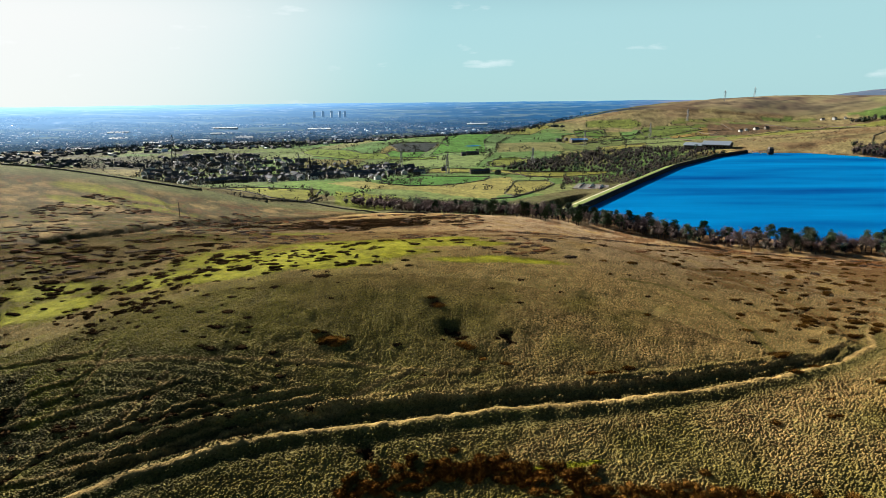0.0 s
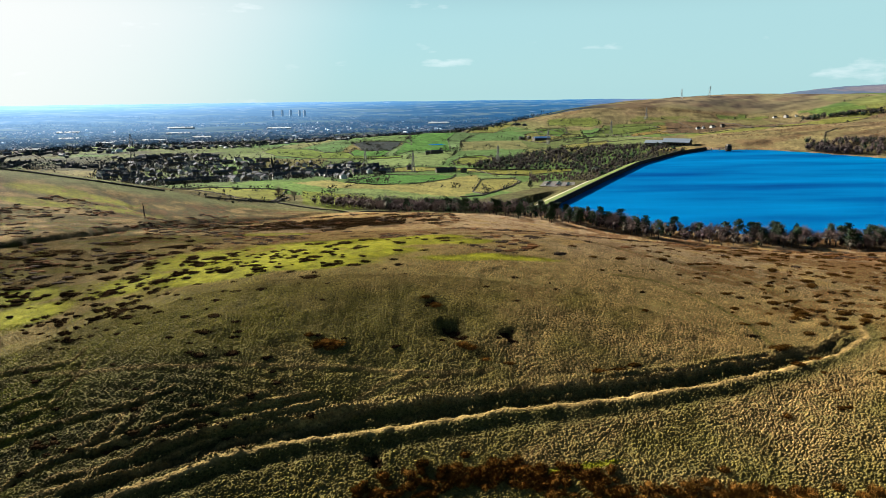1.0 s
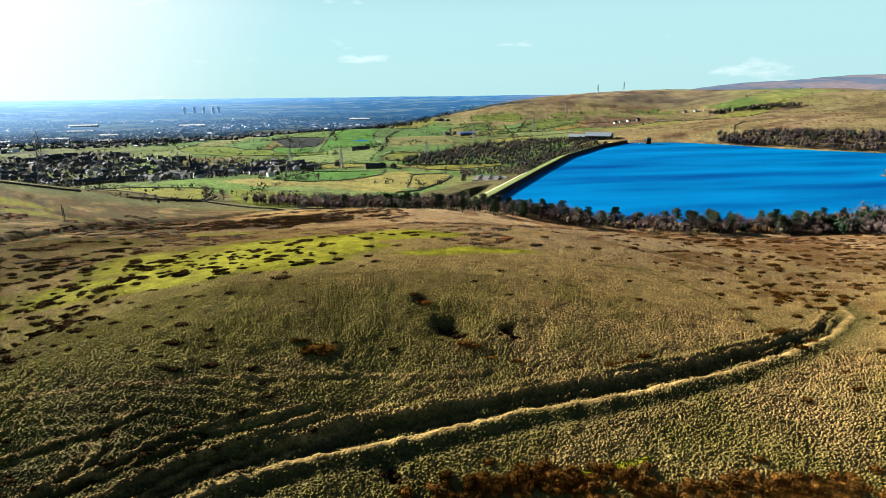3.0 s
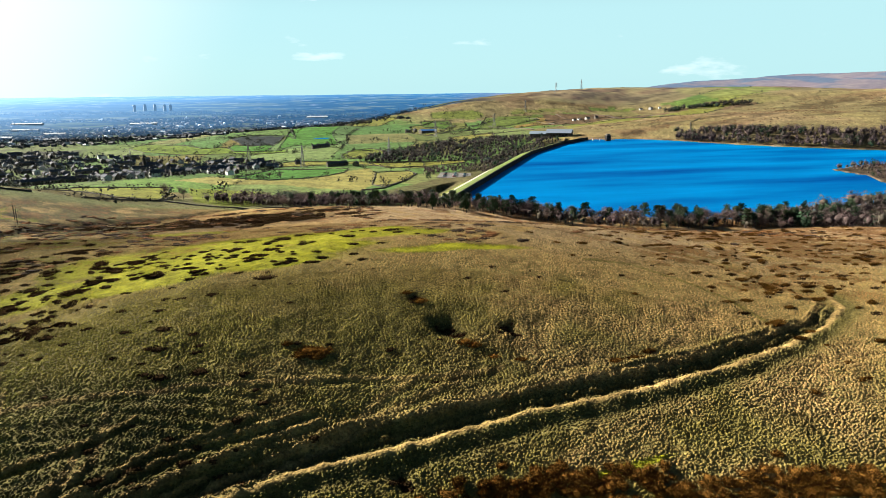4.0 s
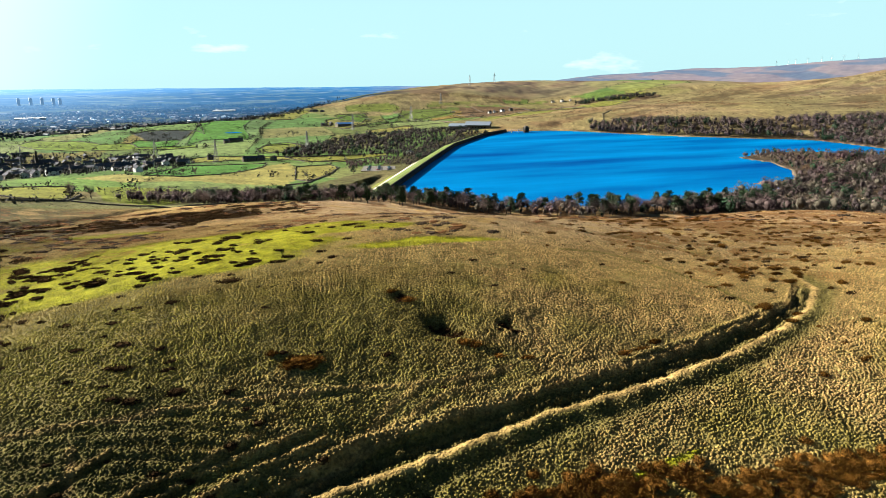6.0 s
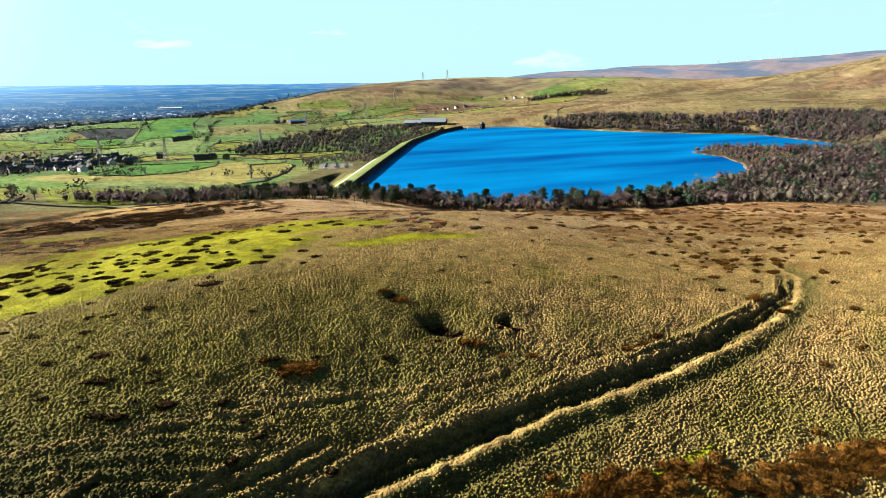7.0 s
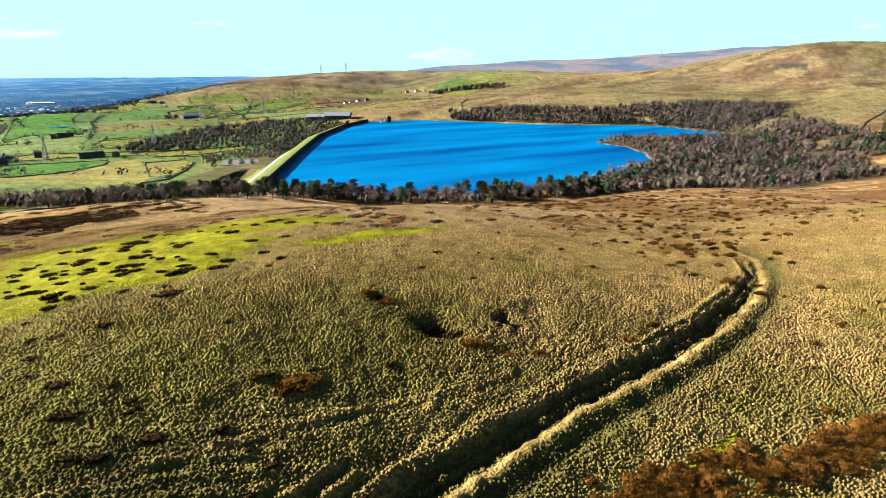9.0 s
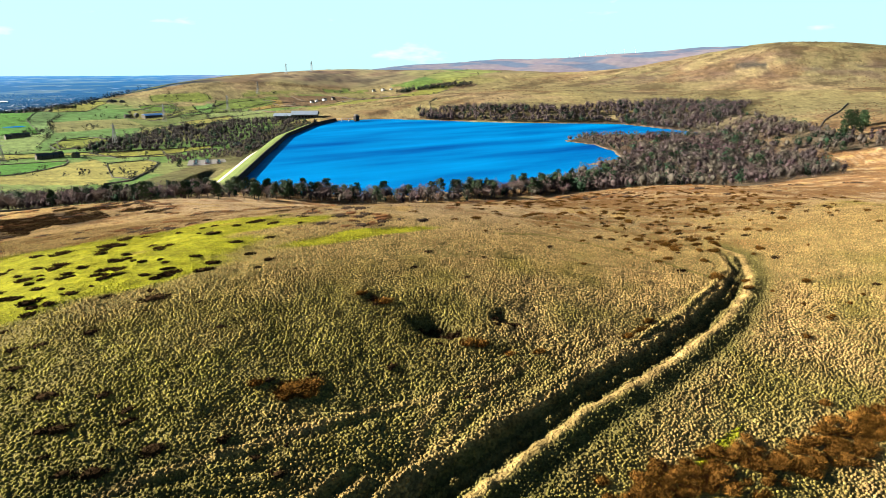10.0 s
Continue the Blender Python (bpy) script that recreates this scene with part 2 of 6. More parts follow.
# thin sheep walks that climb slantwise out of the hollow
WALKS = [[(-68.8, 89.5), (-63, 89), (-50.6, 89.3), (-42.6, 91.1), (-38.6, 92.5), (-33.2, 95.2), (-28.3, 97.5), (-21.2, 99.8), (-17.6, 101.3)],
         [(-60, 91.8), (-51.2, 90.9), (-43.9, 94.7), (-37.3, 96.9), (-32.5, 99.4), (-21.7, 102.8)],
         [(-58.6, 96.3), (-48.8, 95.6), (-42.5, 98.3), (-36.7, 101), (-29.5, 102.7), (-22, 105)],
         [(-54.2, 95.1), (-48.6, 97.2), (-42.4, 100.7), (-37, 102), (-30, 105)], [(-67.8, 104.1), (-60.5, 104), (-52.5, 104.3), (-46, 107)],
         [(-79, 104.2), (-72, 104.2), (-66.9, 104.4)], [(-54.8, 88.7), (-45.6, 90.1), (-40.1, 93.9), (-36.2, 96)],
         [(-79.4, 106.1), (-77.5, 107.5), (-77.8, 111.6), (-73.8, 113.1), (-68.9, 112.3), (-66.2, 115.5), (-66.5, 119.7)],
         [(-72.3, 108.5), (-68.1, 108.6), (-65.8, 110.4), (-65.6, 115.4), (-66.4, 120.5)]]
# the broad paths that curve up from the hollow
FAN_PATHS = [[(-72, 90.5), (-67.4, 93.1), (-65.6, 94.9), (-62.9, 95.3), (-58.5, 96), (-55.4, 97.6), (-51.8, 98.6), (-50.1, 100.9), (-49.8, 104.9), (-50, 109)],
             [(-54.5, 97.8), (-52.8, 100.3), (-52.6, 103.2)], [(-18, 100.5), (-11.4, 106.4), (-6.4, 108.9)], [(-14.5, 101.8), (-6.3, 105.2), (0.2, 107)],
             [(-92, 124.3), (-83, 123.1), (-76.6, 122.2), (-69.6, 121.3), (-68.5, 125)]]
CRAGS = [(1100, 890), (1122, 806), (1176, 665), (1186, 598), (1205, 530), (1215, 450)]
OLD_DITCH = [(83, 119), (84.5, 127), (85.4, 137), (82.4, 155), (76.6, 165.6), (64.4, 175), (54, 187), (43.5, 200), (30, 228)]
GREEN_WAY = [(62, 111.5), (63.4, 126), (60, 140.7), (55, 148.7), (44, 151)]
BROOK = [(-151, 228), (-141, 231), (-132, 240), (-124, 254), (-115, 287), (-106, 339), (-86, 353), (-70, 370), (-55, 406), (-43, 432)]
SIDE_BROOK = [(-167, 383), (-145, 352), (-124, 333), (-108, 328)]
DELVES = [(2.2, 122.0, 2.6, 2.6), (3.8, 119.4, 1.8, 1.6), (12.7, 118.6, 1.3, 2.2), (13.4, 116.6, 1.0, 1.2), (-1.0, 132.0, 1.8, 1.0), (-12, 91.5, 1.2, 1.4), (-11.6, 89.8, 0.9, 1.0)]


def beaten(x, y):
    """Distance to the nearest bank or path."""
    return np.minimum.reduce([line_distance(x, y, q)[0] for q in [BANK, TERRACE, CROSS_PATH] + FAN_PATHS + WALKS])


def height(x, y):
    x, y = np.asarray(x, float), np.asarray(y, float)
    r = np.hypot(x + 25, y - 27)
    z = -30 * np.clip(r / 1200, 0, 1) + 15 * np.exp(-r / 400)
    for cx, cy, reach, up in RISES:
        z = z + up * np.exp(-((x - cx) ** 2 + (y - cy) ** 2) / (2 * reach * reach))
    z = z + 66 * ease(2300, 4900, r)
    # the high moor far behind, across the north-east
    turn = np.degrees(np.arctan2(x + 25, y - 27))
    z = z + (95 * ease(20, 36, turn) + 75 * ease(30, 62, turn)) * np.exp(-((r - 3300) / 700) ** 2) * (0.85 + 0.3 * fbm(x, y, 500, 9))
    z = z + (fbm(x, y, 60, 3, 5) - 0.5) * (1.6 * ease(130, 500, r) + 5 * ease(700, 1200, r)) + (fbm(x, y, 400, 5) - 0.5) * 14 * ease(700, 1600, r)
    m = (r > 150) & (r < 480) & (x < 0)
    if m.any():
        ux, uy = x[m] + 7 * (fbm(x[m], y[m], 18, 14) - 0.5), y[m] + 7 * (fbm(x[m], y[m], 18, 15) - 0.5)
        d, s = line_distance(ux, uy, BROOK)
        e, _ = line_distance(ux, uy, SIDE_BROOK)
        z = z.copy()
        z[m] -= 3.0 * np.exp(-(d / 4.5) ** 2) * ease(0, 0.1, s) + 1.8 * np.exp(-(e / 3.5) ** 2)
    # the reservoir's basin, its shores and its dam
    m = (x > -80) & (x < 800) & (y > 240) & (y < 1020)
    if m.any():
        xs, ys, zs = x[m], y[m], z[m]
        d, _ = line_distance(xs, ys, SHORE + SHORE[:1])
        wet = inside(xs, ys, SHORE)
        crest, s = line_distance(xs, ys, DAM)
        west = (ys - 436) * 333 - (xs - 89) * 438 > 0
        zs = np.where(wet, np.minimum(-0.4 - 0.16 * d, -0.4), 0.5 + (np.maximum(zs, 0.9) - 0.5) * ease(0, 45, d) + 0 * d)
        low = z[m]
        near_dam = (s > 0.0) & (s < 1.0)
        zs = np.where(west & ~wet, low, zs)
        zs = np.where(near_dam & west & (crest < 40), np.minimum(zs, 2.2 - np.maximum(crest - 5, 0) / 2.6), zs)
        zs = np.where(near_dam & ~west & (crest < 12), np.minimum(zs, -1.5), zs)
        z = z.copy()
        z[m] = zs
    # banks, gullies and worn paths on the near hill
    m = r < 210
    if m.any():
        xs, ys = x[m], y[m]
        ux, uy = xs + 0.3 * (fbm(xs, ys, 3, 12) - 0.5), ys + 0.3 * (fbm(xs, ys, 3, 13) - 0.5)
        bank, s = line_distance(ux, uy, BANK)
        lip, _ = line_distance(ux, uy, TERRACE)
        cut, c = line_distance(ux, uy, GULLY)
        wob = 0.85 + 0.3 * fbm(xs, ys, 5, 11)
        dz = 0.24 * wob * np.exp(-(bank / 0.95) ** 4) * (1 - 0.35 * ease(0.72, 0.95, s)) * ease(0, 0.12, s) + 0.35 * wob * np.exp(-(lip / 0.6) ** 2)
        ledge, _ = line_distance(xs, ys - 1.7, TERRACE)
        dz = dz + 0.25 * wob * (np.exp(-(ledge / 0.55) ** 2) - np.exp(-((ledge - 0.0) / 1.6) ** 2) * 0.6)
        dz = dz - 1.25 * wob * np.exp(-(cut / 1.7) ** 2) * ease(0, 0.06, c) * (1 - ease(0.88, 1, c))
        for off, up in ((0.3, 0.5), (3.4, 0.3)):
            rib, _ = line_distance(ux, uy - off, GULLY)
            dz = dz + up * wob * np.exp(-(rib / 0.42) ** 2)
        ditch, _ = line_distance(ux, uy, OLD_DITCH)
        dz = dz - 0.6 * np.exp(-(ditch / 1.6) ** 2)
        south, _ = line_distance(ux, uy + 2.7, BANK)
        dz = dz - 0.5 * wob * np.exp(-(south / 1.5) ** 2) * (1 - 0.5 * ease(0.7, 0.95, s))
        for path, deep in [(CROSS_PATH, 0.1)] + [(q, 0.1 if q[0][0] > -30 else 0.3) for q in FAN_PATHS] + [(q, 0.27) for q in WALKS]:
            d, _ = line_distance(ux, uy, path)
            up, _ = line_distance(ux, uy + 1.2, path)
            dz = dz + deep * (0.9 * np.exp(-(d / 0.5) ** 2) - 1.5 * np.exp(-(up / 0.7) ** 2))
        for cx, cy, w, deep in DELVES:
            dz = dz - 0.6 * deep * np.exp(-((xs - cx) ** 2 + (ys - cy) ** 2) / w ** 2)
        # sheep walks along the slope above the gully
        steps = np.sin((ys + 0.35 * xs + 3 * fbm(xs, ys, 16, 21)) * 2.6)
        dz = dz + 0.12 * steps * ease(-18, -32, xs) * ease(86, 92, ys) * (1 - ease(108, 118, ys))
        dz = dz + (fbm(xs, ys, 1.5, 45, 2) - 0.5) * 0.8 * np.exp(-(cut / 3.0) ** 2) + (fbm(xs, ys, 9, 31) - 0.5) * 0.9 + (fbm(xs, ys, 1.6, 41, 2) - 0.5) * 0.35
        z = z.copy()
        z[m] += dz
    return z


# ---- what grows where: base colours ----
BLEACHED = (0.44, 0.30, 0.11)
STRAW, TAN, OLIVE, LIME = (0.45, 0.298, 0.112), (0.50, 0.365, 0.225), (0.275, 0.222, 0.052), (0.28, 0.29, 0.007)
GAP_SHADE = (0.10, 0.083, 0.027)
RUST, PEAT, PASTURE, MEADOW = (0.20, 0.095, 0.03), (0.05, 0.032, 0.02), (0.115, 0.205, 0.05), (0.20, 0.23, 0.075)
PLOUGH, GRIT = (0.022, 0.034, 0.036), (0.42, 0.37, 0.29)
EAST_WOOD = [(431, 395), (396, 372), (330, 345), (270, 326), (238, 318), (236, 290), (258, 248), (320, 220), (390, 210), (432, 216), (470, 246), (500, 266), (518, 250), (520, 225), (560, 236), (566, 275),
             (600, 318), (652, 372), (706, 423), (735, 470), (720, 560), (690, 620), (640, 560), (600, 548), (466, 500)]
GREENS = [(-62, 172, 14, 9), (-42, 170, 20, 9), (-20, 171, 16, 9), (-40, 186, 26, 12), (-66, 196, 15, 15), (-14, 186, 18, 10), (8, 182, 12, 6), (-78, 172, 10, 10), (-55, 255, 14, 6), (-50, 161, 16, 6), (-28, 160, 14, 5), (-35, 205, 24, 14), (0, 200, 14, 10), (-100, 160, 12, 8), (-173, 361, 22, 9), (-196, 365, 18, 12), (-149, 339, 16, 7), (-185, 330, 16, 8), (14, 160, 16, 3), (17, 85.6, 6, 0.6), (-110, 174, 13, 7), (-104, 156, 12, 6)]
FIELDS = []


def blend(c, colour, k):
    return c + (np.array(colour) - c) * np.asarray(k)[..., None]


def cover(x, y):
    """Base colour of the ground at each place."""
    x, y = np.asarray(x, float), np.asarray(y, float)
    r = np.hypot(x + 25, y - 27)
    c = np.ones(x.shape + (3,)) * np.array(OLIVE)
    n1, n2, n3 = fbm(x, y, 40, 51), fbm(x, y, 9, 52), fbm(x, y, 2.2, 53, 3)
    c = blend(c, STRAW, ease(0.36, 0.62, 0.55 * n1 + 0.45 * n2 + 0.10 * ease(-10, 90, x) + 0.28 * ease(118, 168, y) - 0.10 * ease(40, -60, x) - 0.14 * ease(102, 86, y)))
    c = blend(c, TAN, 0.8 * ease(150, 215, y + 0.35 * x) * ease(0.2, 0.45, n2) * ease(-30, 40, x))
    c = blend(c, (0.10, 0.094, 0.03), 0.9 * ease(-45, -100, x) * ease(200, 250, y) * ease(0.3, 0.5, n2))
    # shade on the hollow's steep slope, painted into the colour
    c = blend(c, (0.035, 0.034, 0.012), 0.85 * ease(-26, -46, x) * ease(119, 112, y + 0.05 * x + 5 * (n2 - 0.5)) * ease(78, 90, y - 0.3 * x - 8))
    c = blend(c, LIME, 0.6 * ease(-55, -80, x) * ease(0.5, 0.62, n2) * (1 - ease(260, 320, y)))
    # shade along the brook gullies, painted as a dark band
    d = np.minimum(line_distance(x + 7 * (n2 - 0.5), y, BROOK)[0], 1.6 * line_distance(x, y, SIDE_BROOK)[0])
    c = blend(c, (0.06, 0.05, 0.025), 0.85 * np.exp(-(d / 5.5) ** 2))
    c = blend(c, (0.26, 0.25, 0.03), 0.65 * ease(0.25, 0.55, n2) * np.exp(-((x + 52) / 42) ** 2 - ((y - 142) / 27) ** 2))
    green = np.zeros(x.shape)
    for cx, cy, w, h in GREENS:
        green = np.maximum(green, np.exp(-((x - cx) / w) ** 2 - ((y - cy) / h) ** 2))
    c = blend(c, LIME, 0.92 * ease(0.11, 0.42, green * (0.05 + 1.2 * n2 + 0.7 * n1)))
    c = blend(c, RUST, 0.85 * ease(0.545, 0.63, n2 * 0.6 + n3 * 0.4 + 0.15 * ease(60, 120, x) * ease(110, 160, y)) * ease(100, 135, y) * np.maximum(ease(35, 75, x), ease(185, 215, y)))
    # bare peat beyond the hill's shoulder
    c = blend(c, PEAT, 0.92 * np.clip(0.7 * ease(0.32, 0.46, fbm(x, y, 22, 61)) * np.exp(-((x + 60) / 55) ** 2 - ((y - 285) / 27) ** 2) + 1.3 * ease(0.25, 0.4, fbm(x, y, 22, 61)) * np.exp(-((x + 34) / 26) ** 4 - ((y - 303) / 24) ** 4), 0, 1))
    # valley farmland
    valley = ease(0.0, 30.0, y - 415 + 0.25 * np.abs(x + 30)) * ease(-10, 10, np.where(y < 868, 80 + (y - 446) * 0.76, 400 + (y - 868) * np.where(y < 1500, 0.42, 0.3)) - x)
    cell = value_noise(np.floor((x * 0.95 + y * 0.3) / 90) * 90.0, np.floor((y * 0.95 - x * 0.3) / 130) * 130.0, 37, 71)
    farm = np.array(MEADOW) * np.ones(x.shape + (3,))
    farm = blend(farm, PASTURE, (cell > 0.55) * 1.0)
    farm = blend(farm, STRAW, (cell < 0.25) * 0.7)
    c = c + (farm - c) * valley[..., None]
    # rough moor on the far side of the water
    moor = ease(-30, 60, (x - 430) * 0.5 + (y - 840) * 0.12 + 40 * (n1 - 0.5))
    rough = blend(np.array((0.31, 0.235, 0.125)) * np.ones(x.shape + (3,)), (0.27, 0.225, 0.10), ease(0.35, 0.6, fbm(x, y, 120, 81)))
    rough = blend(rough, (0.17, 0.10, 0.055), 0.65 * ease(0.5, 0.6, fbm(x * 0.6, y, 40, 82, 5)))
    rough = blend(rough, (0.205, 0.18, 0.085), 0.7 * ease(0.42, 0.6, fbm(x, y, 190, 83, 5)))
    rough = blend(rough, PEAT, 0.55 * ease(0.58, 0.65, fbm(x * 0.5, y, 26, 84, 4)))
    c = c + (rough - c) * moor[..., None]
    for corners, colour in FIELDS:
        c = blend(c, colour, inside(x, y, corners) * 1.0)
    # gardens and wood floor under the town
    c = blend(c, (0.05, 0.055, 0.035), 0.9 * ease(-330, -380, x) * ease(980, 1080, y) * ease(0.58, 0.50, fbm(x * 0.6, y, 160, 98)))
    # below the dam, and under the trees
    m = (x > -20) & (x < 520) & (y > 380) & (y < 960)
    if m.any():
        d, s = line_distance(x[m], y[m], DAM)
        c[m] = blend(c[m], (0.11, 0.085, 0.04), ((s > 0) & (s < 1) & (d < 75)) * 0.8)
        c[m] = blend(c[m], (0.22, 0.25, 0.05), ((s > 0) & (s < 0.75) & (d < 24)) * 0.85)
    c = blend(c, (0.10, 0.08, 0.055), inside(x, y, EAST_WOOD) * (0.6 + 0.35 * ease(0.35, 0.6, n1)))
    shore, _ = line_distance(x, y, SHORE + SHORE[:1])
    c = blend(c, (0.075, 0.06, 0.042), 0.85 * (shore < 12) * (x > 300) * (y < 640))
    c = blend(c, GRIT, (shore < 2) * (y < 862) * 0.35)
    # the bank's crest is bleached, its gully and foot dark grass with painted shade
    m = r < 210
    if m.any():
        d, _ = line_distance(x[m], y[m], BANK)
        g, _ = line_distance(x[m], y[m], GULLY)
        lip, _ = line_distance(x[m], y[m], TERRACE)
        w, _ = line_distance(x[m], y[m], OLD_DITCH)
        cm = blend(c[m], RUST, 0.8 * np.exp(-(w / (1.2 + 2.2 * fbm(x[m], y[m], 6, 66))) ** 2))
        w, _ = line_distance(x[m], y[m], GREEN_WAY)
        cm = blend(cm, (0.13, 0.14, 0.02), 0.7 * np.exp(-(w / 0.8) ** 2))
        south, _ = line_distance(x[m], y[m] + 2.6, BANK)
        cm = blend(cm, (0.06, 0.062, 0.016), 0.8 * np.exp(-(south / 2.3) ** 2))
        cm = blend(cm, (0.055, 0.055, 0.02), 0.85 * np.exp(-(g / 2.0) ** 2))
        for off, k in ((0.3, 0.3), (3.4, 0.55)):
            rib, _ = line_distance(x[m], y[m] - off, GULLY)
            cm = blend(cm, STRAW, k * np.exp(-(rib / 0.4) ** 2))
        cm = blend(cm, BLEACHED, 0.8 * np.exp(-(lip / 0.5) ** 2))
        cm = blend(cm, BLEACHED, (0.6 + 0.35 * fbm(x[m], y[m], 1.2, 67)) * np.exp(-(d / 0.7) ** 4))
        # darker towards the middle of each delve
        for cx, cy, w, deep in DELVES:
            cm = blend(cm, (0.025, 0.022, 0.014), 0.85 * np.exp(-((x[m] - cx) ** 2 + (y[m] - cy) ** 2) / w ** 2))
        for path, wide, k in [(CROSS_PATH, 0.6, 0.65)] + [(q, 0.9 if q[0][0] > -30 else 0.6, 0.65) for q in FAN_PATHS] + [(q, 0.35, 0.7) for q in WALKS]:
            q, _ = line_distance(x[m], y[m], path)
            cm = blend(cm, BLEACHED, k * np.exp(-(q / wide) ** 2))
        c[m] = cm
    # a broken line of dark crags along the far hill, and screes below it
    m = (x > 950) & (x < 1400) & (y > 350) & (y < 1000)
    if m.any():
        d, _ = line_distance(x[m], y[m], CRAGS)
        c[m] = blend(c[m], (0.06, 0.058, 0.055), 0.9 * ease(0.50, 0.58, fbm(x[m], y[m], 34, 88)) * np.exp(-(d / 26) ** 2))
        c[m] = blend(c[m], (0.15, 0.10, 0.075), 0.6 * ease(0.45, 0.6, fbm(x[m], y[m] * 0.7, 30, 89)) * np.exp(-((d - 40) / 50) ** 2))
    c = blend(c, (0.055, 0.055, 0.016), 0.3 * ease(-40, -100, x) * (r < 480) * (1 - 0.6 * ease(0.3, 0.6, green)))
    return c * ((0.30 + 0.41 * n3) )[..., None]


# ---- fields: a jittered quilt over the valley, then the ones that stand out ----
dice = random.Random(5)
HEDGES, BUSHES, MOOR_WALLS = [], [], []


def quilt():
    node = {}
    for i in range(-9, 10):
        for j in range(0, 14):
            u, v = i * 105 + dice.uniform(-28, 28), 430 + j * (95 + 7 * j) + dice.uniform(-30, 30)
            node[i, j] = (u + 0.28 * (v - 430), v - 0.25 * u)
    for i in range(-9, 9):
        for j in range(0, 13):
            corners = [node[i, j], node[i + 1, j], node[i + 1, j + 1], node[i, j + 1]]
            cx, cy = sum(p[0] for p in corners) / 4, sum(p[1] for p in corners) / 4
            if cy < 470 or cx > (0.45 * cy - 60 if cy > 1000 else 310) or (cx > 60 and cy < 900) or (cx > 200 and cy > 1450):
                continue
            k = dice.random()
            tone = MEADOW if k < 0.36 else PASTURE if k < 0.74 else (0.15, 0.17, 0.045) if k < 0.92 else (0.20, 0.19, 0.06)
            FIELDS.append((corners, [t * dice.uniform(0.75, 1.15) for t in tone]))
            BUSHES.append([corners[0], corners[1]])
            BUSHES.append([corners[0], corners[3]])


quilt()


def field(colour, corners, walled=True):
    FIELDS.append((corners, colour))
    if walled:
        HEDGES.append(corners + corners[:1])


VIVID = (0.075, 0.21, 0.03)
field(VIVID, [(-63, 660), (-28, 814), (62, 802), (52, 757), (5, 674), (-31, 640)])
field((0.30, 0.275, 0.08), [(-117, 660), (-84, 700), (-62, 654), (-31, 640), (5, 674), (56, 773), (87, 807), (87, 750), (76, 681), (64, 610), (44, 549), (13, 573), (-17, 601), (-38, 603), (-73, 602)], False)
field((0.28, 0.26, 0.07), [(76, 690), (88, 755), (128, 762), (129, 726), (93, 629), (66, 575), (60, 600)])
field((0.24, 0.24, 0.05), [(-19, 916), (8, 932), (59, 902), (50, 862), (-15, 869)])
field((0.24, 0.24, 0.05), [(70, 885), (164, 843), (152, 780), (137, 783), (68, 864)])
field(PLOUGH, [(-105, 1353), (-84, 1365), (0, 1313), (-23, 1186), (-77, 1242)])
field(PASTURE, [(-103, 1364), (-70, 1500), (13, 1469), (17, 1254), (0, 1313), (-80, 1372)])
field(VIVID, [(20, 1455), (120, 1560), (147, 1560), (90, 1318), (81, 1125), (18, 1150), (-18, 1127), (0, 1281)])
field((0.14, 0.21, 0.022), [(-283, 1339), (-262, 1393), (-188, 1314), (-147, 1242), (-101, 1217), (-88, 1160), (-2, 1099), (-6, 1071), (-138, 1160), (-242, 1237)])
field((0.14, 0.21, 0.022), [(70, 967), (94, 1015), (123, 1018), (141, 962), (104, 913), (73, 924)])
field((0.23, 0.24, 0.03), [(-200, 560), (-180, 600), (-108, 583), (-103, 524), (-101, 474), (-125, 474), (-160, 520)])
field((0.20, 0.24, 0.025), [(-94, 576), (-29, 546), (-34, 480), (-48, 443), (-79, 478)], False)
field(VIVID, [(-101, 1217), (-91, 1249), (-23, 1186), (-34, 1123), (-88, 1160)])
field((0.20, 0.20, 0.05), [(228, 1234), (255, 1160), (357, 1366), (322, 1435), (263, 1381)])
field(PASTURE, [(277, 1193), (389, 1266), (547, 1360), (536, 1417), (455, 1401), (345, 1281)])
field((0.24, 0.23, 0.06), [(262, 1089), (362, 1142), (339, 1064), (263, 1023)])
field((0.15, 0.19, 0.04), [(515, 1454), (588, 1472), (628, 1495), (572, 1500), (528, 1487)])
field((0.21, 0.22, 0.05), [(473, 1091), (600, 1170), (760, 1280), (1000, 1330), (1010, 1290), (800, 1180), (570, 1040), (468, 1046)], False)
field((0.15, 0.19, 0.04), [(725, 1456), (841, 1461), (822, 1429), (773, 1437)])
field(VIVID, [(299, 1420), (309, 1290), (348, 1373), (348, 1450)])
field((0.15, 0.19, 0.035), [(368, 1540), (449, 1531), (455, 1484), (390, 1485)])
field((0.16, 0.20, 0.04), [(357, 1590), (450, 1548), (463, 1484), (419, 1436), (338, 1503)])
field((0.10, 0.18, 0.03), [(300, 1467), (364, 1451), (346, 1349), (284, 1352)])
field((0.13, 0.18, 0.04), [(451, 1447), (525, 1447), (565, 1416), (524, 1327), (416, 1229), (356, 1217)])
field((0.20, 0.21, 0.06), [(539, 1510), (623, 1508), (667, 1484), (606, 1464), (522, 1480)], False)
field((0.12, 0.17, 0.04), [(733, 1497), (808, 1493), (781, 1456), (722, 1456)])
field((0.20, 0.21, 0.045), [(140, 1439), (190, 1700), (282, 1623), (197, 1425)])
field((0.15, 0.10, 0.055), [(589, 1440), (703, 1418), (730, 1331), (532, 1139), (490, 1180)], False)
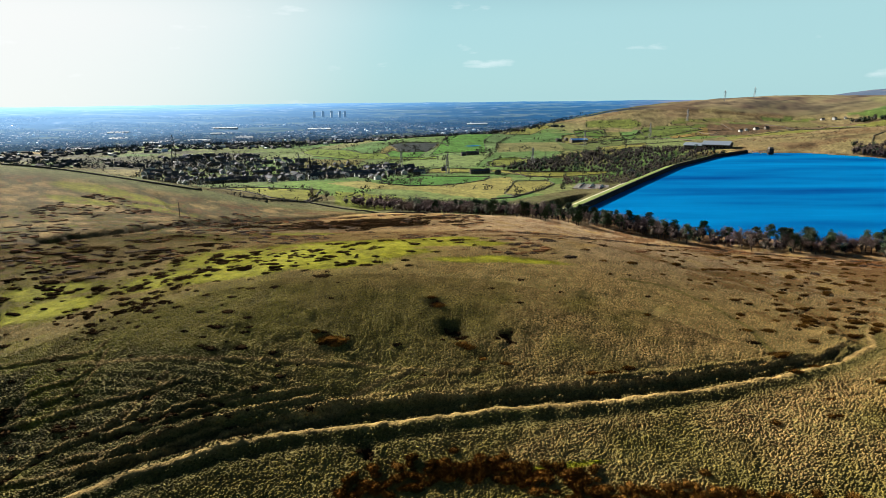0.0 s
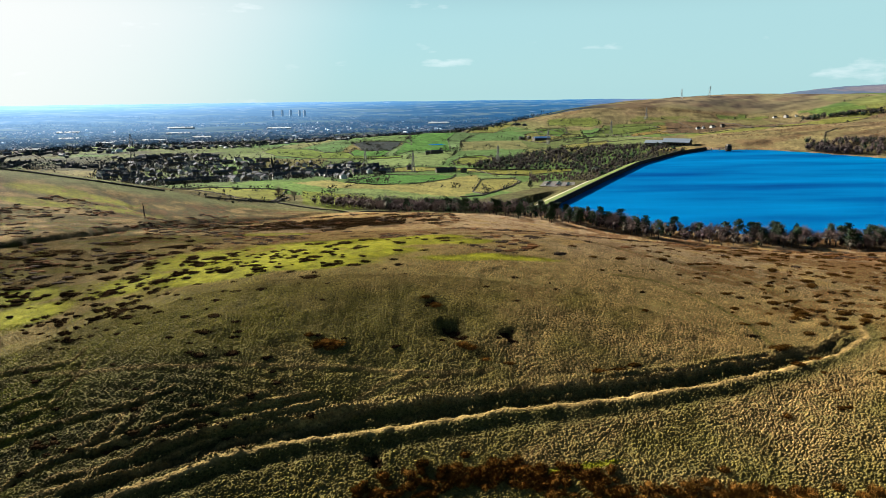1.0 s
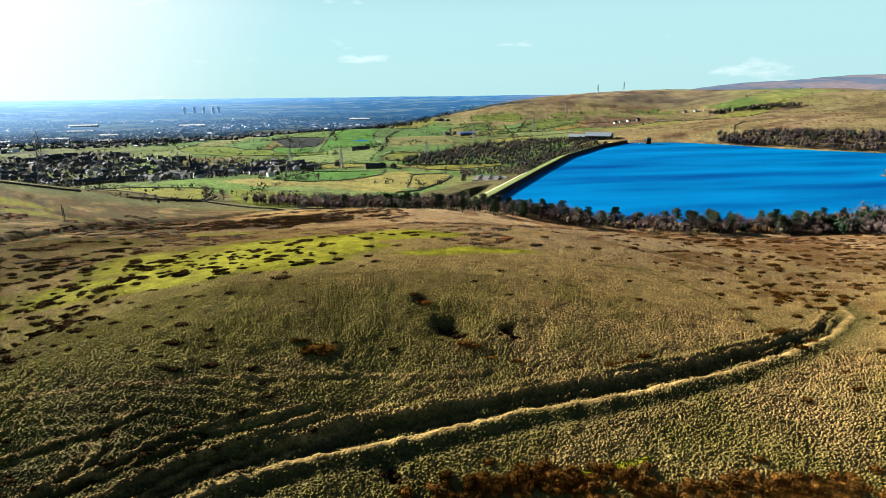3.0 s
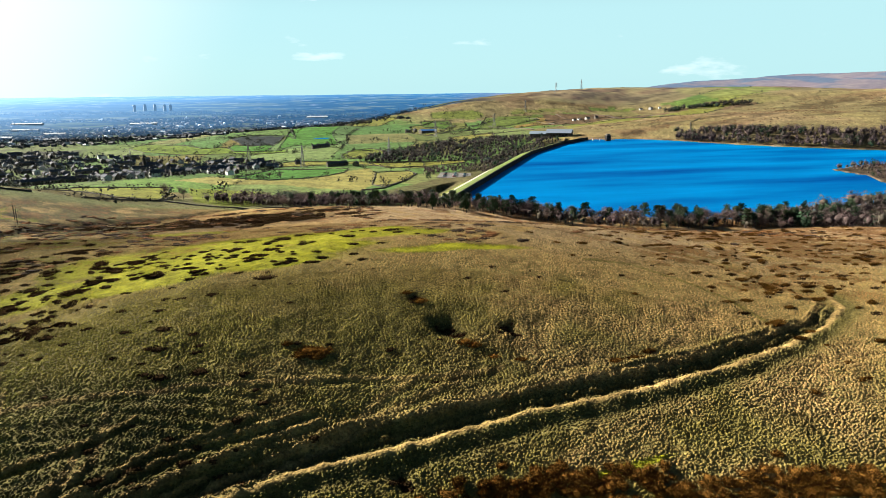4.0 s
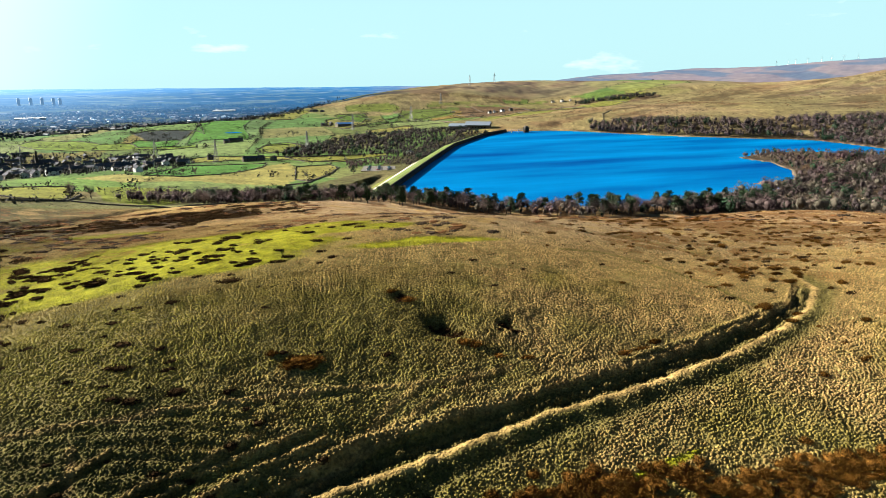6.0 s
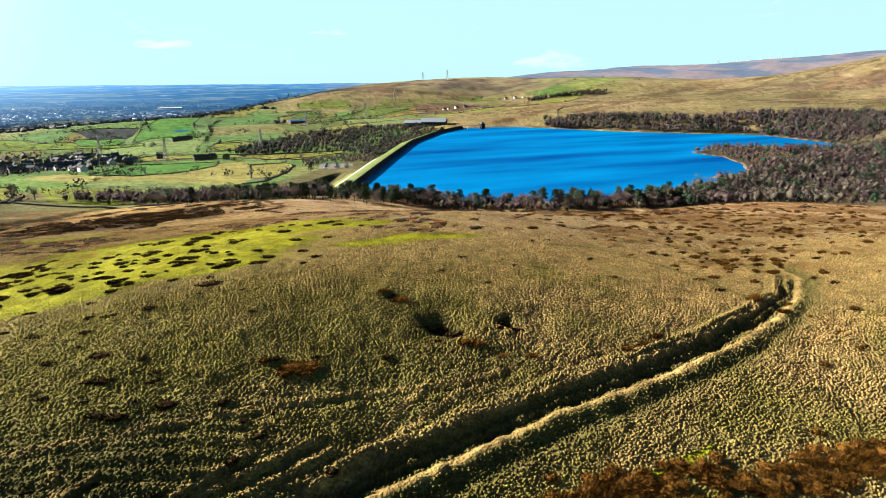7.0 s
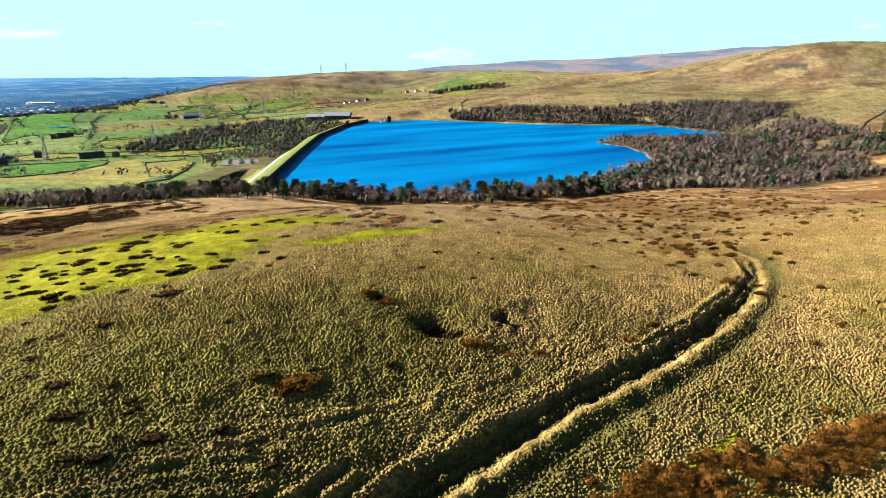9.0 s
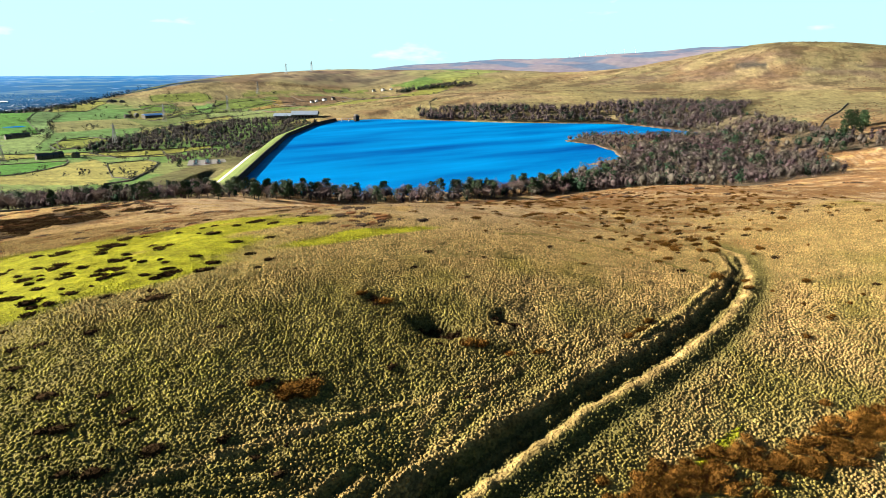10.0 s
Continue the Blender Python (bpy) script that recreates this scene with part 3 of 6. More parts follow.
field((0.19, 0.22, 0.04), [(82, 1002), (133, 997), (135, 939), (89, 913), (77, 944)])
field((0.24, 0.24, 0.045), [(93, 862), (216, 818), (207, 799), (160, 792), (108, 805)])


# rough grazing enclosed on the hill beyond the dam
for i in range(9):
    for j in range(6):
        u, v = 330 + i * 95, 1000 + j * 110
        if v > 1330 + 0.12 * u or v < 1010 + 0.25 * (u - 330) or dice.random() < 0.12:
            continue
        corners = [(u + p * 95 + dice.uniform(-14, 14), v + q * 110 + dice.uniform(-14, 14)) for p, q in ((0, 0), (1, 0), (1, 1), (0, 1))]
        FIELDS.insert(0, (corners, dice.choice(((0.22, 0.20, 0.08), (0.15, 0.20, 0.05), (0.26, 0.21, 0.10), (0.19, 0.13, 0.075), (0.20, 0.22, 0.06), (0.12, 0.19, 0.045)))))
        BUSHES.append(corners[:2])
        if dice.random() < 0.7:
            MOOR_WALLS.append(corners[:3])
# ---- mesh helpers ----
def mesh_of(name, verts, faces, mat, colours=None, smooth=False):
    """A mesh from arrays of places and of equal-sided faces, with a colour for each place if given."""
    verts, faces = np.asarray(verts, np.float32), np.asarray(faces, np.int32)
    me = bpy.data.meshes.new(name)
    k = faces.shape[1]
    me.vertices.add(len(verts)), me.loops.add(faces.size), me.polygons.add(len(faces))
    me.vertices.foreach_set("co", verts.ravel())
    me.loops.foreach_set("vertex_index", faces.ravel())
    me.polygons.foreach_set("loop_start", np.arange(0, faces.size, k, dtype=np.int32))
    me.polygons.foreach_set("use_smooth", np.full(len(faces), smooth))
    me.update(calc_edges=True)
    if colours is not None:
        a = me.color_attributes.new("cover", "FLOAT_COLOR", "POINT")
        a.data.foreach_set("color", np.c_[np.clip(colours, 0, 1), np.ones(len(verts))].astype(np.float32).ravel())
    me.materials.append(mat)
    return me


def polar_sheet(radii, bearings, closed):
    rr, bb = np.meshgrid(radii, bearings, indexing="ij")
    x, y = rr * np.sin(bb) - 25, rr * np.cos(bb) + 27
    n, m = rr.shape
    i, j = np.meshgrid(np.arange(n - 1), np.arange(m if closed else m - 1), indexing="ij")
    j2 = (j + 1) % m
    quads = np.stack([i * m + j, i * m + j2, (i + 1) * m + j2, (i + 1) * m + j], -1).reshape(-1, 4)[:, ::-1]
    x, y = x.ravel(), y.ravel()
    return x, y, quads


def green_patch(x, y):
    k = np.zeros(x.shape)
    for cx, cy, w, h in GREENS:
        k = np.maximum(k, np.exp(-((x - cx) / w) ** 2 - ((y - cy) / h) ** 2))
    return k


# ---- the ground: one sheet from under the camera to the edge of the plain ----
BEARINGS = np.radians(np.r_[np.arange(-52, 90, 0.2), np.arange(90, 308, 4.0)])
FAR_BEARINGS = np.radians(np.r_[np.arange(-52, 90, 0.4), np.arange(90, 308, 4.0)])
RADII = np.r_[[1.0], np.arange(6, 50, 4), np.arange(50, 58, 2.0), np.arange(58, 130, 0.42), np.arange(130, 230, 0.8), np.geomspace(230, 1700, 150)]
gx, gy, quads = polar_sheet(RADII, BEARINGS, True)

# shade in the gaps between the tussocks, painted as dark ground colour
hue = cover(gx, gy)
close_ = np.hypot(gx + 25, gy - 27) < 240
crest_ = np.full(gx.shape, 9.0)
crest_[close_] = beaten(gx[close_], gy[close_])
hue = blend(hue, GAP_SHADE, (0.75 + 0.1 * ease(150, 110, np.hypot(gx + 25, gy - 27))) * ease(236, 222, np.hypot(gx + 25, gy - 27)) * (1 - ease(0.25, 0.55, green_patch(gx, gy))) * ease(0.5, 1.1, crest_))
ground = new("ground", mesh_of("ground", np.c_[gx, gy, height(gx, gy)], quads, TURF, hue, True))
tagged(ground, "rolling moorland turf and valley pasture around a reservoir", "ground", kind="structure")

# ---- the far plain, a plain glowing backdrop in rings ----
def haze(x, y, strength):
    """Light scattered by the air in front of the plain, painted on as glow: blue, paler and stronger towards the sun.
    """
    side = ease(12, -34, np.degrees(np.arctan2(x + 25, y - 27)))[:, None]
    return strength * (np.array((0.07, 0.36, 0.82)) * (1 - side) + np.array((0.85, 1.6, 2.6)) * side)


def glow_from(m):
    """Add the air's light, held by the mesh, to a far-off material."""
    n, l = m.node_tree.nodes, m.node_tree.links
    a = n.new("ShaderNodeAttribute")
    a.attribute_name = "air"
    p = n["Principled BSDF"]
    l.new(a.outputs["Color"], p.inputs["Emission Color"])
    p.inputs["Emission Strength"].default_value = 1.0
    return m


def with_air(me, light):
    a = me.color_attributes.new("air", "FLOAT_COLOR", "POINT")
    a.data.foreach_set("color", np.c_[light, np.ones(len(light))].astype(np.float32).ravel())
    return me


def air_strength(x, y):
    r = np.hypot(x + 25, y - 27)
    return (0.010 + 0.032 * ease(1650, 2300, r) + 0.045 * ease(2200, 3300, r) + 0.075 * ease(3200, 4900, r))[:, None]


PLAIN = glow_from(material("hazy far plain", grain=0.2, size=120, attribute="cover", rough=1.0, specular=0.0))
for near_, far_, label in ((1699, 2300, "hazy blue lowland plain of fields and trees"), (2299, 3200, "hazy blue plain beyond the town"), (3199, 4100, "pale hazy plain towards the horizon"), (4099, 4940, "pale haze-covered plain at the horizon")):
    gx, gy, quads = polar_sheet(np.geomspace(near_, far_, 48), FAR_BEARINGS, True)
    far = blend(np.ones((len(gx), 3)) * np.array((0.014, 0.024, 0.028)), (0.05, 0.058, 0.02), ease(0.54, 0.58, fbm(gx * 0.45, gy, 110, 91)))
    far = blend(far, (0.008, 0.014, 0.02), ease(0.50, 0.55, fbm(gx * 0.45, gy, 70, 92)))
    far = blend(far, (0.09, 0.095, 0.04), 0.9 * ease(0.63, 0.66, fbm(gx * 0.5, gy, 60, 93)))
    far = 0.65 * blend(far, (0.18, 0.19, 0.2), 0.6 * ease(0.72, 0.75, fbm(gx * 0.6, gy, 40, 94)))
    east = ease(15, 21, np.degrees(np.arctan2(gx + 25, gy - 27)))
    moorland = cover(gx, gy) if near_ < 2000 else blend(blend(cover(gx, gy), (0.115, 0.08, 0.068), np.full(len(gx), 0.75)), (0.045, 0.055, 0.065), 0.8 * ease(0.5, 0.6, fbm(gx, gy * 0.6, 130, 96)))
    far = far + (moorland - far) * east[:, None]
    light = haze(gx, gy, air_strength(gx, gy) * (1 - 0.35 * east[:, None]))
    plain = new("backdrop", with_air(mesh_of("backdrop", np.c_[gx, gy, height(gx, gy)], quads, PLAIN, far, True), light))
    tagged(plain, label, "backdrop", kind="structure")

# ---- the water ----
def outset(corners, by):
    made = []
    for q, (x, y) in enumerate(corners):
        (ax, ay), (bx, by_) = corners[q - 1], corners[(q + 1) % len(corners)]
        nx, ny = by_ - ay, ax - bx
        l = math.hypot(nx, ny)
        made.append((x - by * nx / l, y - by * ny / l))
    return made


turn_ = sum(a[0] * b[1] - b[0] * a[1] for a, b in zip(SHORE, SHORE[1:] + SHORE[:1]))
bm = bmesh.new()
face = bm.faces.new([bm.verts.new((x, y, 0)) for x, y in outset(SHORE, 6.0 if turn_ < 0 else -6.0)])
if face.normal.z < 0:
    bmesh.ops.reverse_faces(bm, faces=[face])
bmesh.ops.triangulate(bm, faces=bm.faces[:])
me = bpy.data.meshes.new("water")
bm.to_mesh(me), bm.free()
me.materials.append(WATER)
water = new("water", me)
tagged(water, "deep blue rippled reservoir water", "water", kind="structure")


# ---- tussock grass over the near hill ----
def tussocks(name, label, step, near, far_, k, seed, size, steep=1.0, span=(-50, 88)):
    rng = np.random.RandomState(seed)
    gx, gy = np.meshgrid(np.arange(-420, 300, step), np.arange(40, 500, step))
    x, y = gx.ravel() + rng.uniform(-0.5, 0.5, gx.size) * step, gy.ravel() + rng.uniform(-0.5, 0.5, gx.size) * step
    r, b = np.hypot(x + 25, y - 27), np.degrees(np.arctan2(x + 25, y - 27))
    keep = (r > near) & (r < far_) & (b > span[0]) & (b < span[1]) & (y > 66 + 0.25 * np.maximum(-30 - x, 0))
    x, y, r = x[keep], y[keep], r[keep]
    keep = (rng.rand(x.size) < 0.93) & (green_patch(x, y) < 0.75 + 0.3 * rng.rand(x.size)) & (line_distance(x, y, BANK)[0] > 0.6 + 0.4 * rng.rand(x.size))
    x, y, r = x[keep], y[keep], r[keep]
    n = len(x)
    wide, tall = rng.uniform(0.65, 1.25, n) * size, rng.uniform(0.7, 1.5, n) * size * steep
    worn = beaten(x, y) if near < 200 else np.full(n, 9.0)
    tall = tall * (0.5 + 1.0 * fbm(x, y, 7, 15)) * (1 - 0.2 * ease(0.7, 0.3, worn)) * (1 + 0.5 * np.exp(-(line_distance(x, y, GULLY)[0] / 2.2) ** 2)) * (1 - 0.5 * ease(0.3, 0.6, green_patch(x, y)))
    ang = np.arange(k) / k * 2 * np.pi
    turn = rng.uniform(0, 6.3, n)[:, None]
    rough = rng.uniform(0.65, 1.35, (n, k))
    lean = rng.uniform(-0.3, 0.3, (n, 2)) * wide[:, None] + np.array([0.04, -0.03])
    z0 = height(x, y)
    base = np.stack([x[:, None] + np.cos(ang + turn) * wide[:, None] * rough, y[:, None] + np.sin(ang + turn) * wide[:, None] * rough, np.repeat(z0[:, None] - 0.10, k, 1)], -1)
    top = np.stack([x + lean[:, 0], y + lean[:, 1], z0 + tall], -1)[:, None]
    parts, tri = [base], []
    if near < 100:
        ring = np.stack([x[:, None] + lean[:, :1] * 0.5 + np.cos(ang + turn + 0.6) * wide[:, None] * 0.72 * rough, y[:, None] + lean[:, 1:] * 0.5 + np.sin(ang + turn + 0.6) * wide[:, None] * 0.72 * rough,
                         z0[:, None] + tall[:, None] * rng.uniform(0.6, 0.95, (n, k))], -1)
        parts.append(ring)
    parts.append(top)
    verts = np.concatenate(parts, 1)
    m = verts.shape[1]
    for q in range(k):
        p = (q + 1) % k
        tri += [(q, p, k + q), (p, k + p, k + q), (k + q, k + p, 2 * k)] if near < 100 else [(q, p, k)]
    faces = (np.array(tri)[None] + (np.arange(n) * m)[:, None, None]).reshape(-1, 3)
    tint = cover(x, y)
    tint = blend(tint, (0.14, 0.13, 0.035), 0.3 * np.exp(-(worn / 3.5) ** 2) * ease(0.5, 1.0, worn))
    # shade between tussocks painted in: dark at the foot, paler at the tips
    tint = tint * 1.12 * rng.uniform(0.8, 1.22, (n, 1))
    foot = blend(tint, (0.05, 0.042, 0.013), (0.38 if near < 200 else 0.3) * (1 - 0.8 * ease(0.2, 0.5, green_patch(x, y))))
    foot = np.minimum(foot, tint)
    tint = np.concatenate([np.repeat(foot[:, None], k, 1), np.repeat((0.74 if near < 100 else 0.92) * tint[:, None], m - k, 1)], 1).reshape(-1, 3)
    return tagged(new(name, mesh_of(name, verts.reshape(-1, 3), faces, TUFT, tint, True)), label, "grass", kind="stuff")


tussocks("tussock_grass", "bleached tussock grass on the slope below the hill", 0.42, 46, 122, 4, 11, 0.25, 0.62)
tussocks("tussock_grass", "bleached tussock grass over the hill and its shoulders", 0.52, 122, 234, 4, 12, 0.30, 0.8)
tussocks("tussock_grass", "coarse pale grass on the far shoulder of the moor", 1.1, 234, 330, 4, 13, 0.45, 0.45)
tussocks("tussock_grass", "coarse dark grass on the slope across the brook", 1.7, 330, 520, 4, 14, 0.6, 0.35, (-52, -4))


# ---- rushes and bracken ----
def clump_mesh(name, seed, mat, blades=150, tall=0.55, lean=0.25):
    """A low mound bristling with stems, about two metres across."""
    rng = np.random.RandomState(seed)
    verts, faces = [], []
    k = 9
    for q in range(k):
        a = q / k * 6.283
        w = rng.uniform(0.75, 1.0)
        verts += [(math.cos(a) * w, math.sin(a) * w, -0.35), (math.cos(a + 0.3) * w * 0.6, math.sin(a + 0.3) * w * 0.6, tall * rng.uniform(0.4, 0.6))]
    verts.append((0, 0, tall * 0.7))
    for q in range(k):
        a, b = 2 * q, 2 * ((q + 1) % k)
        faces += [(a, b, a + 1), (b, b + 1, a + 1), (a + 1, b + 1, 2 * k)]
    for _ in range(blades):
        a, d = rng.uniform(0, 6.283), math.sqrt(rng.rand()) * 0.95
        x, y, h = math.cos(a) * d, math.sin(a) * d, tall * rng.uniform(0.7, 1.25) * (1.1 - 0.55 * d)
        ox, oy, w = rng.uniform(-lean, lean) + 0.12 * x, rng.uniform(-lean, lean) + 0.12 * y, rng.uniform(0.04, 0.09) * (1 if lean < 0.4 else 0.6)
        t = rng.uniform(0, 6.283)
        n = len(verts)
        verts += [(x - math.cos(t) * w, y - math.sin(t) * w, h * 0.2), (x + math.cos(t) * w, y + math.sin(t) * w, h * 0.2), (x + ox, y + oy, h)]
        faces.append((n, n + 1, n + 2))
    return mesh_of(name, verts, faces, mat)


DARK_RUSH = material("dark rush stems", (0.05, 0.03, 0.014), grain=0.4, size=0.5, island=0.45, object_random=0.3, rough=1.0, specular=0.0)
BRACKEN = material("dead bracken", (0.185, 0.088, 0.018), grain=0.4, size=0.5, island=0.5, object_random=0.45, rough=1.0, specular=0.0)
rush_kinds = [clump_mesh("rush_clump", s, DARK_RUSH) for s in range(5)]
bracken_kinds = [clump_mesh("bracken_clump", 20 + s, BRACKEN, 380, 0.62, 0.42) for s in range(5)]


LOOSE = []


def clump(kinds, name, label, category, group, x, y, wide, deep, tall, spin, joined=False):
    kind = kinds[dice.randrange(len(kinds))]
    if joined:
        return LOOSE.append((kind, x, y, wide, deep, tall, spin))
    ob = new(name, kind)
    z = float(height(np.array([x]), np.array([y]))[0])
    ob.matrix_world = Matrix.LocRotScale((x, y, z - 0.05), Euler((0, 0, spin)), (wide, deep, tall))
    return tagged(ob, label, category, group)


def join_loose(name, label, category):
    """The clumps that nobody could count, as one mesh for each material."""
    for mat in (DARK_RUSH, BRACKEN):
        rows = [q for q in LOOSE if q[0].materials[0] == mat]
        z = height(np.array([q[1] for q in rows]), np.array([q[2] for q in rows]))
        vs, fs, off = [], [], 0
        for (me, x, y, wide, deep, tall, spin), up in zip(rows, z):
            v, f = np.zeros(len(me.vertices) * 3), np.zeros(len(me.loops), int)
            me.vertices.foreach_get("co", v), me.loops.foreach_get("vertex_index", f)
            v = v.reshape(-1, 3) * (wide, deep, tall)
            c, s = math.cos(spin), math.sin(spin)
            vs.append(np.c_[v[:, 0] * c - v[:, 1] * s + x, v[:, 0] * s + v[:, 1] * c + y, v[:, 2] + up - 0.05])
            fs.append(f.reshape(-1, 3) + off)
            off += len(v)
        tagged(new(name, mesh_of(name, np.concatenate(vs), np.concatenate(fs), mat)), label, category, kind="stuff")
    LOOSE.clear()


RUSH = "dark brown rush clump growing on the rough hillside grass"
BRAC = "rust-brown dead bracken clump on the moorland grass"
for x, y, w, d in ((-21.4, 118.6, 2.4, 2.0), (-23.0, 117.6, 1.6, 1.4), (-19.6, 118.2, 1.8, 1.6), (-20.6, 116.8, 1.5, 1.2), (4.1, 115.8, 1.6, 1.0), (5.4, 114.5, 1.3, 0.8), (7.6, 111.3, 1.2, 0.7), (11.6, 109.4, 1.1, 0.6), (29.9, 105.4, 2.2, 0.9),
                   (26.5, 105.2, 1.3, 0.7), (33, 106.2, 1.2, 0.7), (62, 111.0, 2.0, 1.3), (64, 112.2, 1.5, 1.0), (-2.2, 134.2, 1.3, 0.9), (-0.4, 130.4, 1.5, 1.0), (-25, 121, 1.0, 0.8), (67, 107.5, 1.2, 0.8), (62, 104.8, 1.3, 0.6)):
    clump(bracken_kinds, "bracken_clump", BRAC, "bracken", "bracken on the hillside", x, y, w, d, dice.uniform(0.8, 1.3), dice.uniform(-0.3, 0.3))
BRAKE = [(-16, 83.5), (-5, 85.5), (4, 87), (9, 86), (14, 83.2), (20, 81), (26, 79), (32, 77), (38, 75.5), (44, 74), (60, 70), (74, 68)]
for q in range(330):
    s = dice.random() * (len(BRAKE) - 1)
    k = int(s)
    (ax, ay), (bx, by) = BRAKE[k], BRAKE[k + 1]
    x, y = ax + (bx - ax) * (s - k) + dice.gauss(0, 1.2), ay + (by - ay) * (s - k) + dice.gauss(0, 1.3 if k < 4 else 1.8)
    clump(bracken_kinds, "bracken_clump", BRAC, "bracken", "bracken brake below the bank", x, y, dice.uniform(0.6, 1.6), dice.uniform(0.5, 1.2), dice.uniform(0.7, 1.6), dice.uniform(0, 3), q > 250)
# rushes added to darken the delves
for x, y, wide, deep in DELVES:
    for _ in range(8):
        clump(rush_kinds, "rush_clump", RUSH, "rushes", "clumps over the moor", x + dice.gauss(0, wide * 0.45), y + dice.gauss(0, wide * 0.45), dice.uniform(0.4, 0.9), dice.uniform(0.4, 0.8), dice.uniform(0.7, 1.2), 0.0)
# broad low mats of old heather: east, north, half width, half depth
HEATHER = "low dark brown heather mat spread over the grass"
heather_kinds = [clump_mesh("heather_mat", 60 + s, DARK_RUSH, 420, 0.5) for s in range(4)]
LOWER_MATS = [(-51, 166, 3.9, 2.0), (-69, 168, 3.2, 3.6), (-66, 174, 2.6, 2.4), (-73, 214, 3.0, 4.0), (-61, 194, 3.6, 2.2), (-23, 158, 2.6, 1.5), (-69, 145, 2.1, 3.4), (-64, 144, 2.3, 1.5), (-66, 158, 1.5, 1.6), (-81, 166, 3.4, 2.6),
              (-93, 171, 3.5, 1.6), (-108, 176, 2.6, 1.6), (-84, 148, 2.2, 1.0), (-74, 131, 2.2, 1.1), (-78, 137, 2.0, 1.3), (-74, 142, 2.2, 1.0)]
UPPER_MATS = [(-122, 194, 2.1, 1.0), (-126, 193, 2.5, 0.9), (-100, 191, 2.7, 2.2), (-119, 203, 7.4, 2.2), (-119, 218, 8.9, 3.2), (-137, 206, 6.6, 1.8), (-133, 212, 6.7, 1.8), (-92, 205, 5.0, 2.2), (-100, 238, 3.5, 4.0), (-71, 200, 1.9, 4.0),
              (-91, 197, 2.7, 1.8), (-128, 186, 3.7, 1.2), (-115, 178, 1.9, 1.0), (-84, 222, 5.0, 2.0), (-108, 228, 6.0, 2.0)]
for x, y, w, d in LOWER_MATS + UPPER_MATS:
    clump(heather_kinds, "heather_mat", HEATHER, "heather", "heather mats on the moor", x, y, w, d, 0.9, dice.gauss(0, 0.15))
    for _ in range(3):
        clump(heather_kinds, "heather_mat", HEATHER, "heather", "heather mats on the moor", x + dice.gauss(0, w), y + dice.gauss(0, d * 1.3), w * dice.uniform(0.25, 0.5), d * dice.uniform(0.3, 0.6), 0.8, dice.gauss(0, 0.3))
# heads where the clumps gather: east, north, spread east, spread north, how many, size
# heads at (-72, 97) and (-80, 103) stand in for the hollow's shade
GATHER = [(-40, 172, 22, 9, 70, 0.9), (-85, 160, 20, 18, 80, 0.9), (-115, 200, 22, 22, 70, 1.5), (-30, 188, 24, 10, 30, 1.0), (-50, 130, 14, 10, 18, 0.7), (-85, 130, 14, 12, 16, 0.8), (0, 128, 20, 10, 10, 0.5), (-58, 180, 20, 13, 20, 1.3), (-92, 190, 18, 22, 30, 1.5), (-72, 152, 9, 12, 14, 1.3), (5, 205, 34, 14, 18, 1.3), (100, 150, 28, 18, 120, 0.85),
          (125, 195, 38, 22, 190, 1.0), (150, 150, 30, 24, 120, 0.9), (-42, 119, 12, 7, 16, 0.9), (20, 140, 40, 16, 14, 0.6), (66, 92, 14, 8, 10, 0.8), (88, 128, 9, 7, 34, 1.1), (-34, 304, 20, 12, 130, 3.0), (-62, 288, 26, 9, 50, 2.4), (-72, 97, 6, 4, 30, 1.0), (-80, 103, 5, 4, 16, 1.0), (-40, 99, 9, 3, 26, 0.7)]
for gx_, gy_, sx, sy, count, size in GATHER:
    for _ in range(count):
        x, y = dice.gauss(gx_, sx), max(dice.gauss(gy_, sy), 90)
        w = size * dice.uniform(0.45, 1.4)
        rusty = x > 40 and dice.random() < 0.78
        clump(bracken_kinds if rusty else rush_kinds, "bracken_clump" if rusty else "rush_clump", BRAC if rusty else RUSH, "bracken" if rusty else "rushes", "clumps over the moor",
              x, y, w * dice.uniform(0.9, 1.6), w * dice.uniform(0.7, 1.0), min(0.5 + 0.5 * w, 1.3) * dice.uniform(0.8, 1.2), dice.gauss(0, 0.25), rusty or y > 163 or y < 104)
join_loose("moor_clumps", "dark rush and rusty bracken clumps strewn over the moor", "rushes")


